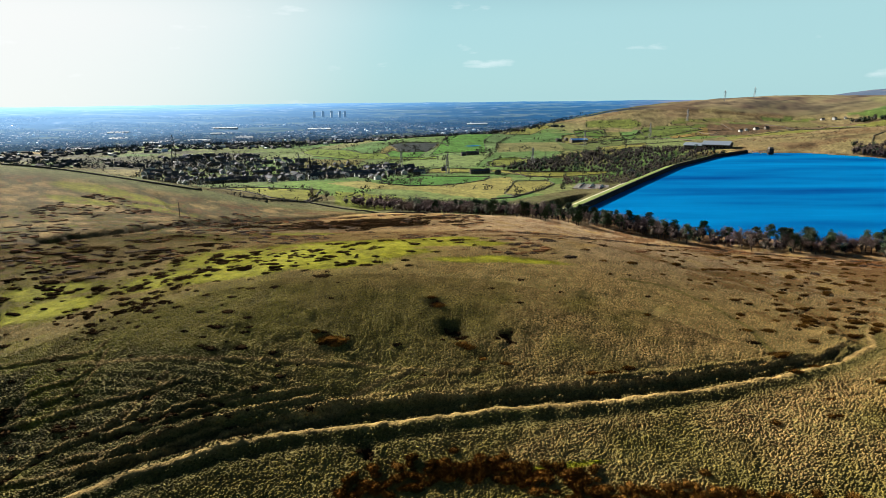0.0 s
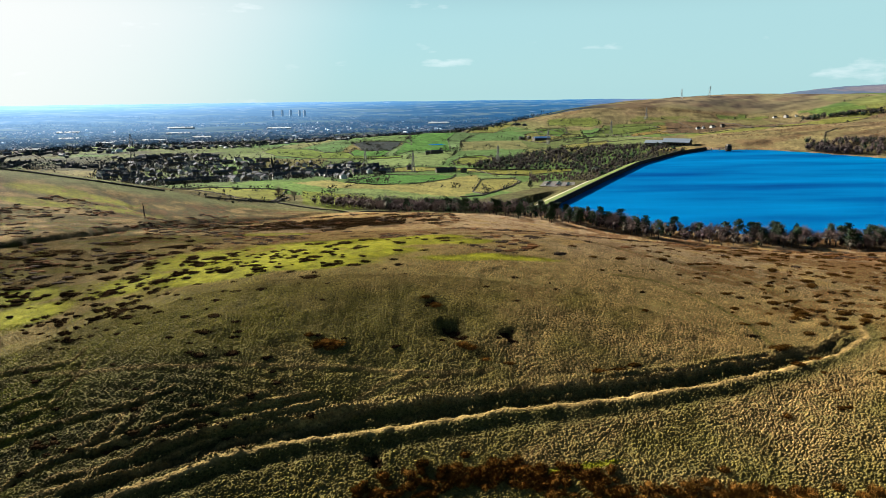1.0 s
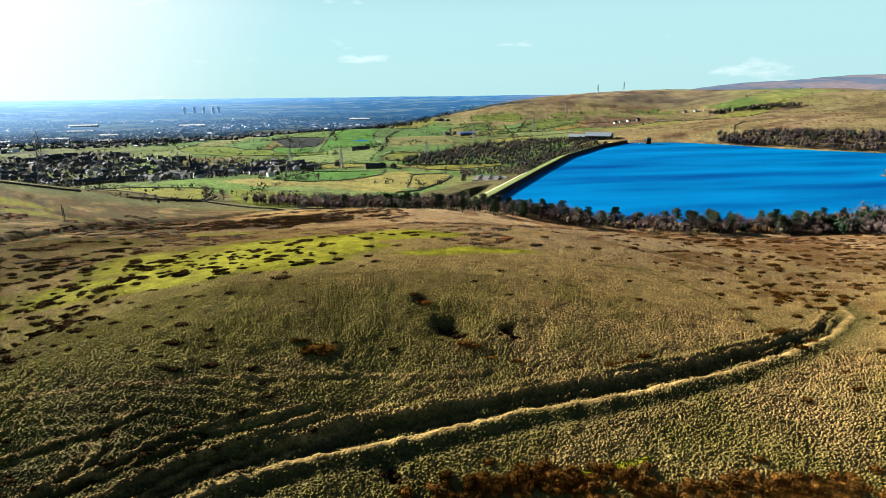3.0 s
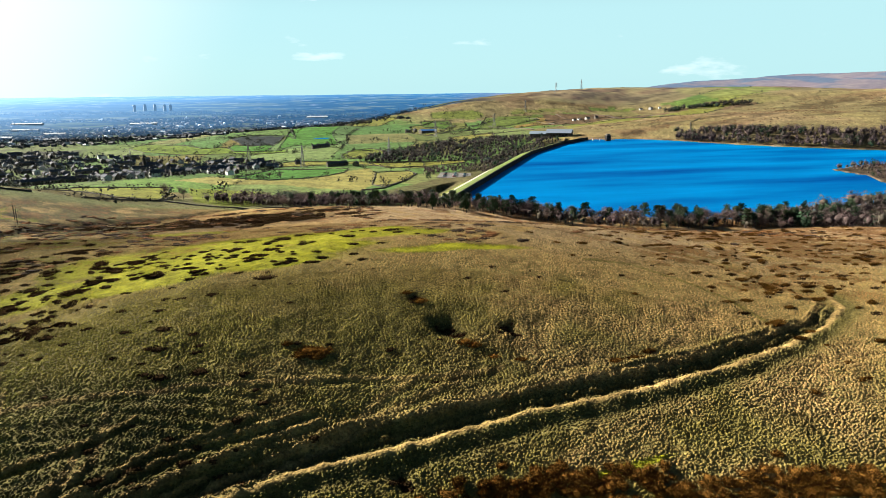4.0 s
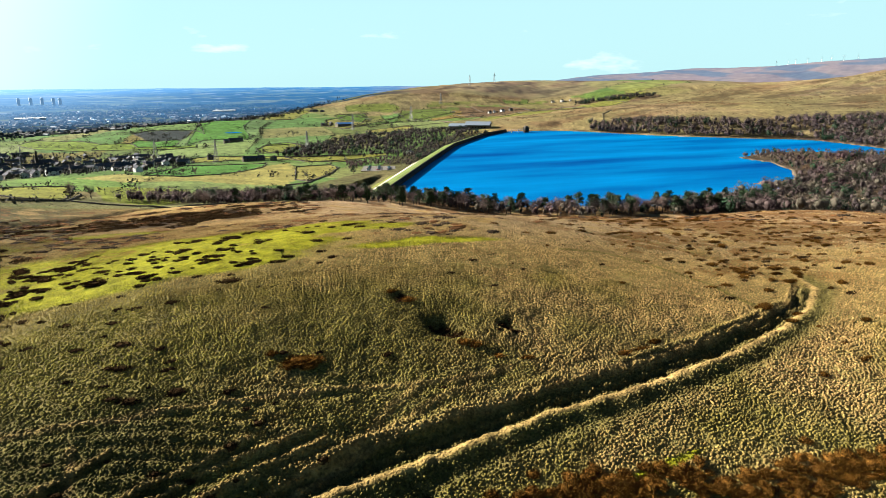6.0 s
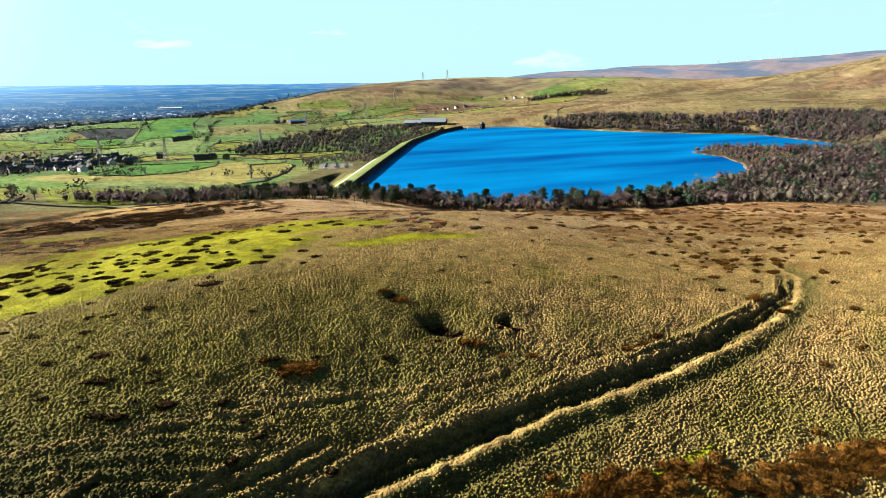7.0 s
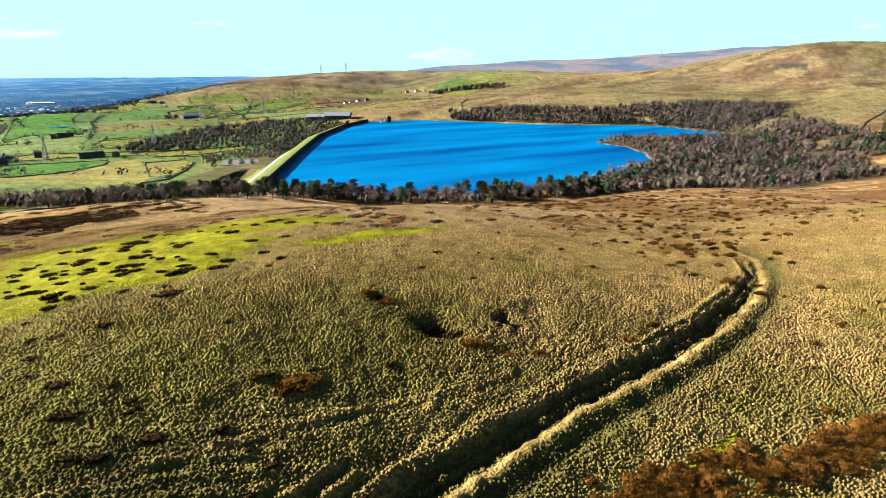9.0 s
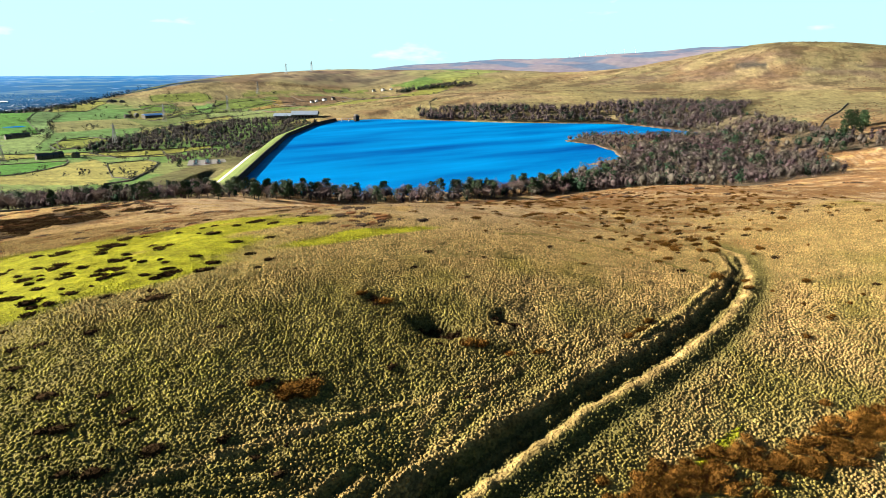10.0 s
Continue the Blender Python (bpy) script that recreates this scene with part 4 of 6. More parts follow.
# smaller and farther clumps, beyond counting
def heather():
    rng = np.random.RandomState(21)
    x, y = rng.uniform(-190, 300, 9000), rng.uniform(165, 420, 9000)
    k = fbm(x, y, 26, 61) * 0.6 + fbm(x, y, 7, 62) * 0.4
    keep = (k > 0.53) & (y < 300 + 60 * (x < 20)) & (green_patch(x, y) < 0.3) & (height(x, y) > 5)
    x, y = x[keep], y[keep]
    kinds = []
    for me in rush_kinds[:3]:
        v, f = np.zeros(len(me.vertices) * 3), np.zeros(len(me.loops), int)
        me.vertices.foreach_get("co", v), me.loops.foreach_get("vertex_index", f)
        kinds.append((v.reshape(-1, 3), f.reshape(-1, 3)[:75]))
    vs, fs, cs, off = [], [], [], 0
    z = height(x, y)
    for q in range(len(x)):
        v, f = kinds[q % 3]
        s = rng.uniform(0.6, 1.7)
        vs.append(v * (s * rng.uniform(1, 2), s, s * 0.8) + (x[q], y[q], z[q]))
        fs.append(f + off)
        cs.append(np.ones((len(v), 3)) * ((0.045, 0.03, 0.02) if rng.rand() < 0.6 else (0.14, 0.065, 0.025)) * rng.uniform(0.7, 1.3))
        off += len(v)
    ob = new("heather", mesh_of("heather", np.concatenate(vs), np.concatenate(fs), TUFT, np.concatenate(cs)))
    return tagged(ob, "dark heather and rush tufts scattered over the moor", "heather", kind="stuff")


heather()


# heath tufts dotted over the rough moor across the water
def moor_tufts():
    rng = np.random.RandomState(23)
    x, y = rng.uniform(430, 1500, 30000), rng.uniform(230, 1500, 30000)
    k = fbm(x, y, 90, 64) * 0.45 + fbm(x, y, 24, 65) * 0.55
    keep = (k > 0.5) & ~inside(x, y, SHORE) & ~inside(x, y, EAST_WOOD) & (x - 430 + 0.25 * (y - 840) > 40) & (np.hypot(x, y) < 1600)
    for corners, _ in FIELDS:
        keep &= ~inside(x, y, corners)
    x, y = x[keep], y[keep]
    n = len(x)
    z, w = height(x, y), rng.uniform(0.6, 1.8, n)
    ang = np.arange(4) * 1.571 + rng.uniform(0, 1.5, (n, 1))
    ring = np.stack([x[:, None] + np.cos(ang) * w[:, None] * 1.3, y[:, None] + np.sin(ang) * w[:, None], np.repeat(z[:, None] - 0.4, 4, 1)], -1)
    top = np.stack([x, y, z + w * rng.uniform(0.35, 0.8, n)], -1)[:, None]
    f = (np.array([(0, 1, 4), (1, 2, 4), (2, 3, 4), (3, 0, 4)])[None] + (np.arange(n) * 5)[:, None, None]).reshape(-1, 3)
    tint = np.where(rng.rand(n, 1) < 0.55, np.array((0.075, 0.04, 0.018)), np.array((0.045, 0.035, 0.02))) * rng.uniform(0.7, 1.3, (n, 1))
    ob = new("heather", mesh_of("heather", np.concatenate([ring, top], 1).reshape(-1, 3), f, TUFT, np.repeat(tint, 5, 0), True))
    return tagged(ob, "brown heath tufts dotted over the moor across the water", "heather", kind="stuff")


moor_tufts()


# ---- trees ----
BARK = material("grey-brown bark", (0.11, 0.085, 0.065), grain=0.3, size=0.4, rough=0.95, specular=0.1)
TWIGS = material("bare winter twigs", (0.21, 0.155, 0.14), grain=0.25, size=1.5, island=0.3, object_random=0.35, rough=0.95, specular=0.1)
NEEDLES = material("pine needles", (0.03, 0.065, 0.02), grain=0.35, size=1.0, island=0.4, object_random=0.3, rough=0.8, specular=0.2)
WOODS = material("mixed winter wood", grain=0.25, size=2.0, island=0.35, attribute="cover", rough=0.95, specular=0.1)


def tube(verts, faces, a, b, ra, rb, sides=5):
    a, b = Vector(a), Vector(b)
    axis = (b - a).normalized()
    u = axis.orthogonal().normalized()
    v = axis.cross(u)
    n = len(verts)
    for p, r in ((a, ra), (b, rb)):
        for q in range(sides):
            t = q / sides * 6.283
            verts.append(tuple(p + (u * math.cos(t) + v * math.sin(t)) * r))
    for q in range(sides):
        p = (q + 1) % sides
        faces += [(n + q, n + p, n + sides + p), (n + q, n + sides + p, n + sides + q)]


def bare_tree_meshes(seed):
    """Trunk with limbs, and a crown of fine twigs with gaps; ten metres tall."""
    rng = random.Random(seed)
    tv, tf, cv, cf = [], [], [], []
    top = 4.5 + rng.random() * 1.5
    tube(tv, tf, (0, 0, -0.6), (rng.uniform(-0.2, 0.2), rng.uniform(-0.2, 0.2), top), 0.26, 0.13)
    ends = []
    for q in range(9):
        t = q / 9 * 6.283 * 2.4 + rng.uniform(-0.4, 0.4)
        z = top * rng.uniform(0.4, 1.0)
        out, up = rng.uniform(1.3, 2.6), rng.uniform(2.0, 4.3)
        tip = (math.cos(t) * out, math.sin(t) * out, min(z + up, 9.4))
        tube(tv, tf, (0, 0, z), tip, 0.10, 0.03, 4)
        ends.append(((0, 0, z), tip))
    for q in range(760):
        a, b = ends[rng.randrange(len(ends))]
        s = rng.uniform(0.25, 1.05)
        p = Vector(a).lerp(Vector(b), s) + Vector([rng.gauss(0, 0.5) for _ in range(3)])
        way = Vector((p.x * 0.5 + rng.gauss(0, 0.7), p.y * 0.5 + rng.gauss(0, 0.7), rng.uniform(0.2, 1.6))).normalized()
        side = way.orthogonal().normalized()
        side.rotate(Matrix.Rotation(rng.uniform(0, 6.28), 3, way))
        w, l = rng.uniform(0.03, 0.065), rng.uniform(0.8, 1.6)
        n = len(cv)
        cv += [tuple(p - side * w), tuple(p + side * w), tuple(p + way * l)]
        cf.append((n, n + 1, n + 2))
    return mesh_of("trunk", tv, tf, BARK), mesh_of("crown", cv, cf, TWIGS)


def pine_meshes(seed):
    """A Scots pine with a bare lower trunk and an uneven crown of needle clumps."""
    rng = random.Random(seed)
    tv, tf, cv, cf = [], [], [], []
    tube(tv, tf, (0, 0, -0.6), (rng.uniform(-0.3, 0.3), 0.1, 9.0), 0.28, 0.07)
    for q in range(34):
        z = rng.uniform(2.6, 9.6)
        reach = (2.9 - 2.3 * ((z - 2.6) / 7.4) ** 1.6) * rng.uniform(0.35, 1.0)
        t = rng.uniform(0, 6.283)
        c = Vector((math.cos(t) * reach, math.sin(t) * reach, z))
        tube(tv, tf, (0, 0, z - 0.6), tuple(c), 0.06, 0.03, 3)
        for _ in range(24):
            p = c + Vector((rng.gauss(0, 0.55), rng.gauss(0, 0.55), rng.gauss(0.1, 0.34)))
            way = Vector((rng.gauss(0, 1), rng.gauss(0, 1), rng.gauss(0.5, 0.6))).normalized()
            side = way.orthogonal().normalized() * rng.uniform(0.16, 0.30)
            n = len(cv)
            cv += [tuple(p - side), tuple(p + side), tuple(p + way * rng.uniform(0.5, 0.9))]
            cf.append((n, n + 1, n + 2))
    return mesh_of("trunk", tv, tf, BARK), mesh_of("crown", cv, cf, NEEDLES)


def tree_thing(name, meshes):
    root = new(name)
    for me in meshes:
        new(me.name.split(".")[0], me).parent = root
    return root


bare_kinds = [tree_thing("bare_tree", bare_tree_meshes(100 + s)) for s in range(6)]
pine_kinds = [tree_thing("pine_tree", pine_meshes(200 + s)) for s in range(5)]
for ob in bare_kinds:
    tagged(ob, "leafless grey-brown tree in the shelter belt above the water", "tree", "shelter belt trees")
for ob in pine_kinds:
    tagged(ob, "dark green pine in the shelter belt above the water", "tree", "shelter belt trees")
unused = set(bare_kinds + pine_kinds)


def plant(kinds, x, y, tall, sink=0.0):
    ob = kinds[dice.randrange(len(kinds))]
    z = float(height(np.array([x]), np.array([y]))[0]) - sink
    wide = tall / 10 * dice.uniform(0.85, 1.25)
    m = Matrix.LocRotScale((x, y, z), Euler((0, 0, dice.uniform(0, 6.28))), (wide, wide, tall / 10))
    if ob in unused:
        unused.discard(ob)
        ob.matrix_basis = m
        return ob
    made = copy_thing(ob, Matrix())
    made.matrix_basis = m
    return made


BELT = [(-22, 462), (6, 448), (34, 430), (62, 408), (92, 385), (125, 360), (160, 338), (195, 322), (230, 312), (265, 310), (296, 308)]
for q in range(330):
    s = dice.random() * (len(BELT) - 1)
    k = int(s)
    (ax, ay), (bx, by) = BELT[k], BELT[k + 1]
    deep = 15 if k < 4 else 8
    off = dice.gauss(0, deep)
    x, y = ax + (bx - ax) * (s - k) + off * 0.55, ay + (by - ay) * (s - k) + off * 0.8
    if inside(np.array([x]), np.array([y]), SHORE)[0]:
        continue
    pine = dice.random() < (0.12 if k < 2 else 0.34)
    plant(pine_kinds if pine else bare_kinds, x, y, dice.uniform(8, 11) if pine else dice.uniform(6, 9.5))
# pines that stand above the bare wood, singly and in twos and threes
STANDING_PINES = [(376, 340), (385, 340), (397, 337), (396, 330), (408, 333), (400, 289), (404, 286), (442, 285), (432, 278), (477, 316), (492, 354), (520, 324), (741, 596), (755, 561), (771, 529), (587, 362), (510, 264), (512, 253)]
for x, y, tall in ((-100, 500, 12), (-88, 497, 9), (122, 636, 9), (-20, 660, 9), (-30, 655, 8), (556, 262, 17), (553, 268, 15), (700, 470, 10)) + tuple((x, y, 9) for x, y in STANDING_PINES) + ((582, 272, 17), (590, 268, 15), (576, 262, 15), (586, 278, 17)):
    plant(pine_kinds if tall in (17, 15, 9) and x > 100 else bare_kinds, x, y, tall)


SCRUB = [(-40, 470), (-20, 482), (30, 468), (70, 436), (105, 400), (140, 372), (198, 340), (240, 328), (306, 330), (300, 300), (235, 296), (190, 306), (150, 326), (110, 352), (70, 385), (30, 412), (-20, 440)]


ball_ = bmesh.new()
bmesh.ops.create_icosphere(ball_, subdivisions=1, radius=1.0)
BALL = np.array([q.co[:] for q in ball_.verts])
BALL_FACES = np.array([[q.index for q in face.verts] for face in ball_.faces])
ball_.free()


def wood(name, label, outline, spacing, seed, tall=(6, 10), conifers=0.06, tones=None, twigs=110, bulk=1.5, gaps=0.30):
    """Trees standing too close to count, joined: trunk, twigs, a few dark conifers."""
    rng = np.random.RandomState(seed)
    ox, oy = np.array([p[0] for p in outline]), np.array([p[1] for p in outline])
    count = int((ox.max() - ox.min()) * (oy.max() - oy.min()) / spacing ** 2)
    x, y = rng.uniform(ox.min(), ox.max(), count), rng.uniform(oy.min(), oy.max(), count)
    d, _ = line_distance(x, y, SHORE + SHORE[:1])
    crest, _ = line_distance(x, y, DAM)
    keep = inside(x, y, outline) & ~inside(x, y, SHORE) & (d > 0.8) & (crest > 8) & (fbm(x, y, 45, 33) > gaps)
    x, y = x[keep], y[keep]
    n = len(x)
    z = height(x, y)
    h = rng.uniform(tall[0], tall[1], n) * (0.7 + 0.6 * fbm(x, y, 60, 37))
    h = np.where((x > 440) & (y > 380) & (d[keep] < 60) & (y < 600) & (x < 660), h * 0.55, h)
    dark = rng.rand(n) < conifers * 2.2 * ease(0.35, 0.65, fbm(x, y, 30, 39))
    tones = tones or [(0.14, 0.105, 0.105), (0.18, 0.15, 0.12), (0.145, 0.092, 0.10), (0.16, 0.115, 0.11), (0.19, 0.165, 0.125)]
    group = (fbm(x, y, 38, 43) * 9).astype(int) % len(tones)
    tint = 0.42 * np.array(tones)[group] * rng.uniform(0.75, 1.3, (n, 1))
    tint[dark] = np.array((0.016, 0.036, 0.018)) * rng.uniform(0.7, 1.4, (dark.sum(), 1))
    t = twigs
    theta, up = rng.uniform(0, 6.283, (n, t)), rng.rand(n, t)
    reach = np.sqrt(rng.rand(n, t)) * np.sin(np.clip(up, 0.06, 1) * 2.9) ** 0.7
    wide = h * rng.uniform(0.36, 0.50, n)
    px = x[:, None] + np.cos(theta) * reach * wide[:, None]
    py = y[:, None] + np.sin(theta) * reach * wide[:, None]
    pz = z[:, None] + h[:, None] * (0.12 + 0.83 * up)
    way = np.stack([np.cos(theta) * reach + rng.normal(0, 0.5, (n, t)), np.sin(theta) * reach + rng.normal(0, 0.5, (n, t)), rng.uniform(0.2, 1.3, (n, t))], -1)
    way[dark, :, 2] -= 0.5
    way /= np.linalg.norm(way, axis=-1, keepdims=True)
    side = np.cross(way, rng.normal(0, 1, (n, t, 3)))
    side /= np.linalg.norm(side, axis=-1, keepdims=True) + 1e-6
    size = bulk * h[:, None, None] * np.where(dark, 0.040, 0.019)[:, None, None] * rng.uniform(0.7, 1.3, (n, t, 1))
    long = bulk ** 0.5 * h[:, None, None] * 0.12 * rng.uniform(0.6, 1.2, (n, t, 1))
    p = np.stack([px, py, pz], -1)
    v = np.stack([p - side * size, p + side * size, p + way * long], 2).reshape(-1, 3)
    # each crown is shaded as one rounded mass
    out = (p - np.stack([x, y, z + 0.5 * h], -1)[:, None]) / (h * 0.45)[:, None, None] + rng.normal(0, 0.25, p.shape) + (0, 0, 0.15)
    out /= np.linalg.norm(out, axis=-1, keepdims=True)
    tri = v.reshape(-1, 3, 3)
    back = (np.cross(tri[:, 1] - tri[:, 0], tri[:, 2] - tri[:, 0]) * out.reshape(-1, 3)).sum(-1) < 0
    tri[back] = tri[back][:, [1, 0, 2]]
    v = tri.reshape(-1, 3)
    f = np.arange(len(v)).reshape(-1, 3)
    # crown shade painted in: twigs darken towards the foot
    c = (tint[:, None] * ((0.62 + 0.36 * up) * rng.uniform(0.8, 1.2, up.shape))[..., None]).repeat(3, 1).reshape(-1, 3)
    # the dense heart of each crown, knobbly, with the twigs standing out of it
    knob = rng.uniform(0.62, 1.12, (n, len(BALL), 1)) * (0.85 + 0.3 * rng.rand(n, 1, 1))
    heart = BALL[None] * knob * np.stack([wide * 0.5, wide * 0.5, h * 0.27], -1)[:, None] + np.stack([x, y, z + h * np.where(dark, 0.48, 0.54)], -1)[:, None]
    bulge = (BALL[None] * knob ** 2 + (0, 0, 0.1)) + rng.normal(0, 0.22, heart.shape)
    bulge /= np.linalg.norm(bulge, axis=-1, keepdims=True)
    f = np.concatenate([f, (BALL_FACES[None] + (np.arange(n) * len(BALL))[:, None, None]).reshape(-1, 3) + len(v)])
    # inner shade painted in: hearts darker than the twigs
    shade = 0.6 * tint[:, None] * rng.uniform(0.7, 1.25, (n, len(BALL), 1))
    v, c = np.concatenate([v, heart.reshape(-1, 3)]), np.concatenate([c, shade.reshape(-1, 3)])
    tv = []
    for ang in (0, 2.09, 4.19):
        tv.append(np.stack([x + np.cos(ang) * 0.16, y + np.sin(ang) * 0.16, z - 0.5], -1))
    tv.append(np.stack([x, y, z + h * 0.75], -1))
    tv = np.stack(tv, 1).reshape(-1, 3)
    tf = (np.array([(0, 1, 3), (1, 2, 3), (2, 0, 3)])[None] + (np.arange(n) * 4)[:, None, None]).reshape(-1, 3) + len(v)
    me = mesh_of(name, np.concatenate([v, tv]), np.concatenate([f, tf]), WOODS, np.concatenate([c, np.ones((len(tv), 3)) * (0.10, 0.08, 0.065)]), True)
    bole = tv - np.repeat(np.stack([x, y, z], -1), 4, 0)
    bole[:, 2] = 0.05
    bole /= np.linalg.norm(bole, axis=-1, keepdims=True)
    me.normals_split_custom_set_from_vertices(np.concatenate([np.repeat(out.reshape(-1, 3), 3, 0), bulge.reshape(-1, 3), bole]).tolist())
    ob = new(name, me)
    return tagged(ob, label, "woodland", kind="stuff")


wood("woodland", "leafless birch and willow wood around the reservoir's eastern shore", EAST_WOOD, 6.4, 301, (5, 11), 0.10, None, 140, 0.95, 0.25)
wood("woodland", "purple-brown leafless wood along the far shore", [(527, 828), (550, 862), (592, 820), (625, 768), (656, 716), (676, 676), (744, 642), (783, 599), (790, 533), (800, 470), (690, 440), (672, 490), (692, 585), (684, 614), (642, 652), (574, 735)], 5.6, 302, (7, 10.5), 0.07,
     [(0.14, 0.105, 0.115), (0.16, 0.12, 0.12), (0.13, 0.10, 0.10)], 100, 1.25, 0.12)
wood("woodland", "dark mixed wood below the dam's grass bank", [(89, 867), (132, 947), (223, 1007), (322, 1027), (372, 985), (404, 915), (395, 895), (340, 838), (262, 742), (235, 718), (219, 767), (208, 789), (143, 840)], 7.2, 303, (5, 9), 0.12,
     [(0.09, 0.075, 0.075), (0.11, 0.09, 0.09), (0.08, 0.07, 0.065)], 70, 1.4, 0.15)
wood("woodland", "dark belt of bare trees between the meadows", [(85, 885), (119, 940), (198, 975), (309, 940), (250, 900), (170, 880)], 8, 306, (6, 10), 0.08,
     [(0.08, 0.07, 0.065), (0.09, 0.08, 0.07)], 70, 1.4)
wood("woodland", "bare scrub around the car park", [(128, 690), (148, 771), (181, 777), (250, 793), (243, 755), (200, 690), (190, 712), (160, 722)], 5.0, 307, (3, 5.5), 0.03, None, 80, 1.2)
wood("woodland", "windbreak of dark trees beside the hill farms", [(853, 1363), (950, 1290), (1006, 1240), (960, 1225), (850, 1330)], 7, 308, (7, 10), 0.2, [(0.07, 0.065, 0.06)], 60, 2.4)
wood("woodland", "windbreak of dark trees around the ridge farm", [(100, 1500), (120, 1530), (190, 1545), (200, 1525), (150, 1505)], 7, 309, (6, 9), 0.2, [(0.06, 0.06, 0.055)], 60, 2.4)
wood("woodland", "scrubby leafless understorey of the shelter belt", SCRUB, 4.8, 304, (3.5, 6.5), 0.06, None, 90, 0.95)
wood("woodland", "leafless brown wood at the foot of the moor below the dam", [(-75, 478), (-55, 500), (-20, 505), (30, 484), (80, 446), (72, 402), (20, 422), (-30, 446)], 5.0, 310, (6, 9), 0.12, None, 130, 0.85, 0.1)
wood("woodland", "bare village trees among the houses", [(-520, 1160), (-430, 1330), (-290, 1230), (-130, 1110), (-70, 1035), (-25, 960), (-10, 850), (-40, 780), (-75, 720), (-140, 690), (-260, 700), (-420, 860)], 10, 305, (3, 6), 0.10,
     [(0.055, 0.06, 0.062), (0.07, 0.066, 0.066), (0.05, 0.056, 0.05)], 30, 1.6, 0.12)


# hedges, walls with bushes and single trees through the farmland
def hedgerows():
    rng = np.random.RandomState(77)
    xs, ys = [], []
    for line in BUSHES + HEDGES:
        for (ax, ay), (bx, by) in zip(line, line[1:]):
            n = int(math.hypot(bx - ax, by - ay) / 4)
            if rng.rand() < 0.25:
                n //= 4
            s = rng.rand(n)
            xs.append(ax + (bx - ax) * s + rng.normal(0, 0.6, n)), ys.append(ay + (by - ay) * s + rng.normal(0, 0.6, n))
    xs.append(rng.uniform(-900, 500, 500)), ys.append(rng.uniform(900, 2130, 500))
    for _ in range(75):
        n = rng.randint(6, 34)
        cx, cy, lie = rng.uniform(-330, 420), rng.uniform(820, 1650), rng.uniform(0, 3.14)
        along, over = rng.normal(0, 16, n), rng.normal(0, 4, n)
        xs.append(cx + along * math.cos(lie) - over * math.sin(lie)), ys.append(cy + along * math.sin(lie) + over * math.cos(lie))
    x, y = np.concatenate(xs), np.concatenate(ys)
    keep = (np.hypot(x + 25, y - 27) < 2130) & ~inside(x, y, SHORE)
    x, y = x[keep], y[keep]
    n, t = len(x), 14
    z, h = height(x, y), rng.uniform(0.9, 2.2, len(x)) * np.where(rng.rand(len(x)) < 0.2, 3.0, 1.0)
    p = np.stack([x[:, None] + rng.normal(0, 1, (n, t)) * h[:, None] * 0.35, y[:, None] + rng.normal(0, 1, (n, t)) * h[:, None] * 0.35, z[:, None] + rng.rand(n, t) * h[:, None] * 0.85], -1)
    way = rng.normal(0, 1, (n, t, 3))
    way /= np.linalg.norm(way, axis=-1, keepdims=True)
    side = np.cross(way, rng.normal(0, 1, (n, t, 3)))
    side /= np.linalg.norm(side, axis=-1, keepdims=True)
    v = np.stack([p - side * h[:, None, None] * 0.14, p + side * h[:, None, None] * 0.14, p + way * h[:, None, None] * 0.3], 2).reshape(-1, 3)
    c = np.repeat(np.array((0.03, 0.032, 0.024)) * rng.uniform(0.6, 1.5, (n, 1)), 3 * t, 0)
    ob = new("hedgerow", mesh_of("hedgerow", v, np.arange(len(v)).reshape(-1, 3), WOODS, c))
    return tagged(ob, "dark hedges and field trees dividing the farmland", "hedge", kind="stuff")


hedgerows()


# ---- built things ----
def box(bm, x0, y0, z0, x1, y1, z1):
    v = [bm.verts.new(p) for p in ((x0, y0, z0), (x1, y0, z0), (x1, y1, z0), (x0, y1, z0), (x0, y0, z1), (x1, y0, z1), (x1, y1, z1), (x0, y1, z1))]
    for f in ((3, 2, 1, 0), (4, 5, 6, 7), (0, 1, 5, 4), (1, 2, 6, 5), (2, 3, 7, 6), (3, 0, 4, 7)):
        bm.faces.new([v[i] for i in f])


def beam(bm, a, b, r):
    vs, fs = [], []
    tube(vs, fs, a, b, r, r, 4)
    v = [bm.verts.new(p) for p in vs]
    for f in fs:
        bm.faces.new([v[i] for i in f])


def part(name, bm, mat, parent, label=""):
    me = bpy.data.meshes.new(name)
    bm.to_mesh(me), bm.free()
    me.materials.append(mat)
    ob = new(name, me)
    ob.parent = parent
    return tagged(ob, label) if label else ob


def lift(x, y):
    return float(height(np.array([float(x)]), np.array([float(y)]))[0])


MASONRY = material("weathered gritstone", (0.05, 0.045, 0.042), grain=0.35, size=1.2, bump=0.1, rough=0.95, specular=0.1)
WALLING = material("dry gritstone walling", (0.11, 0.095, 0.08), grain=0.35, size=0.8, rough=0.95, object_random=0.3)
SLATE = material("slate roof", (0.10, 0.11, 0.135), grain=0.25, size=1.0, rough=0.95, specular=0.05, object_random=0.35)
RENDERED = material("pale house walls", (0.85, 0.83, 0.8), grain=0.15, size=2, rough=0.9, object_random=0.35)
GRITSTONE = material("sooty stone house walls", (0.14, 0.12, 0.095), grain=0.25, size=1.0, rough=0.95, object_random=0.35)
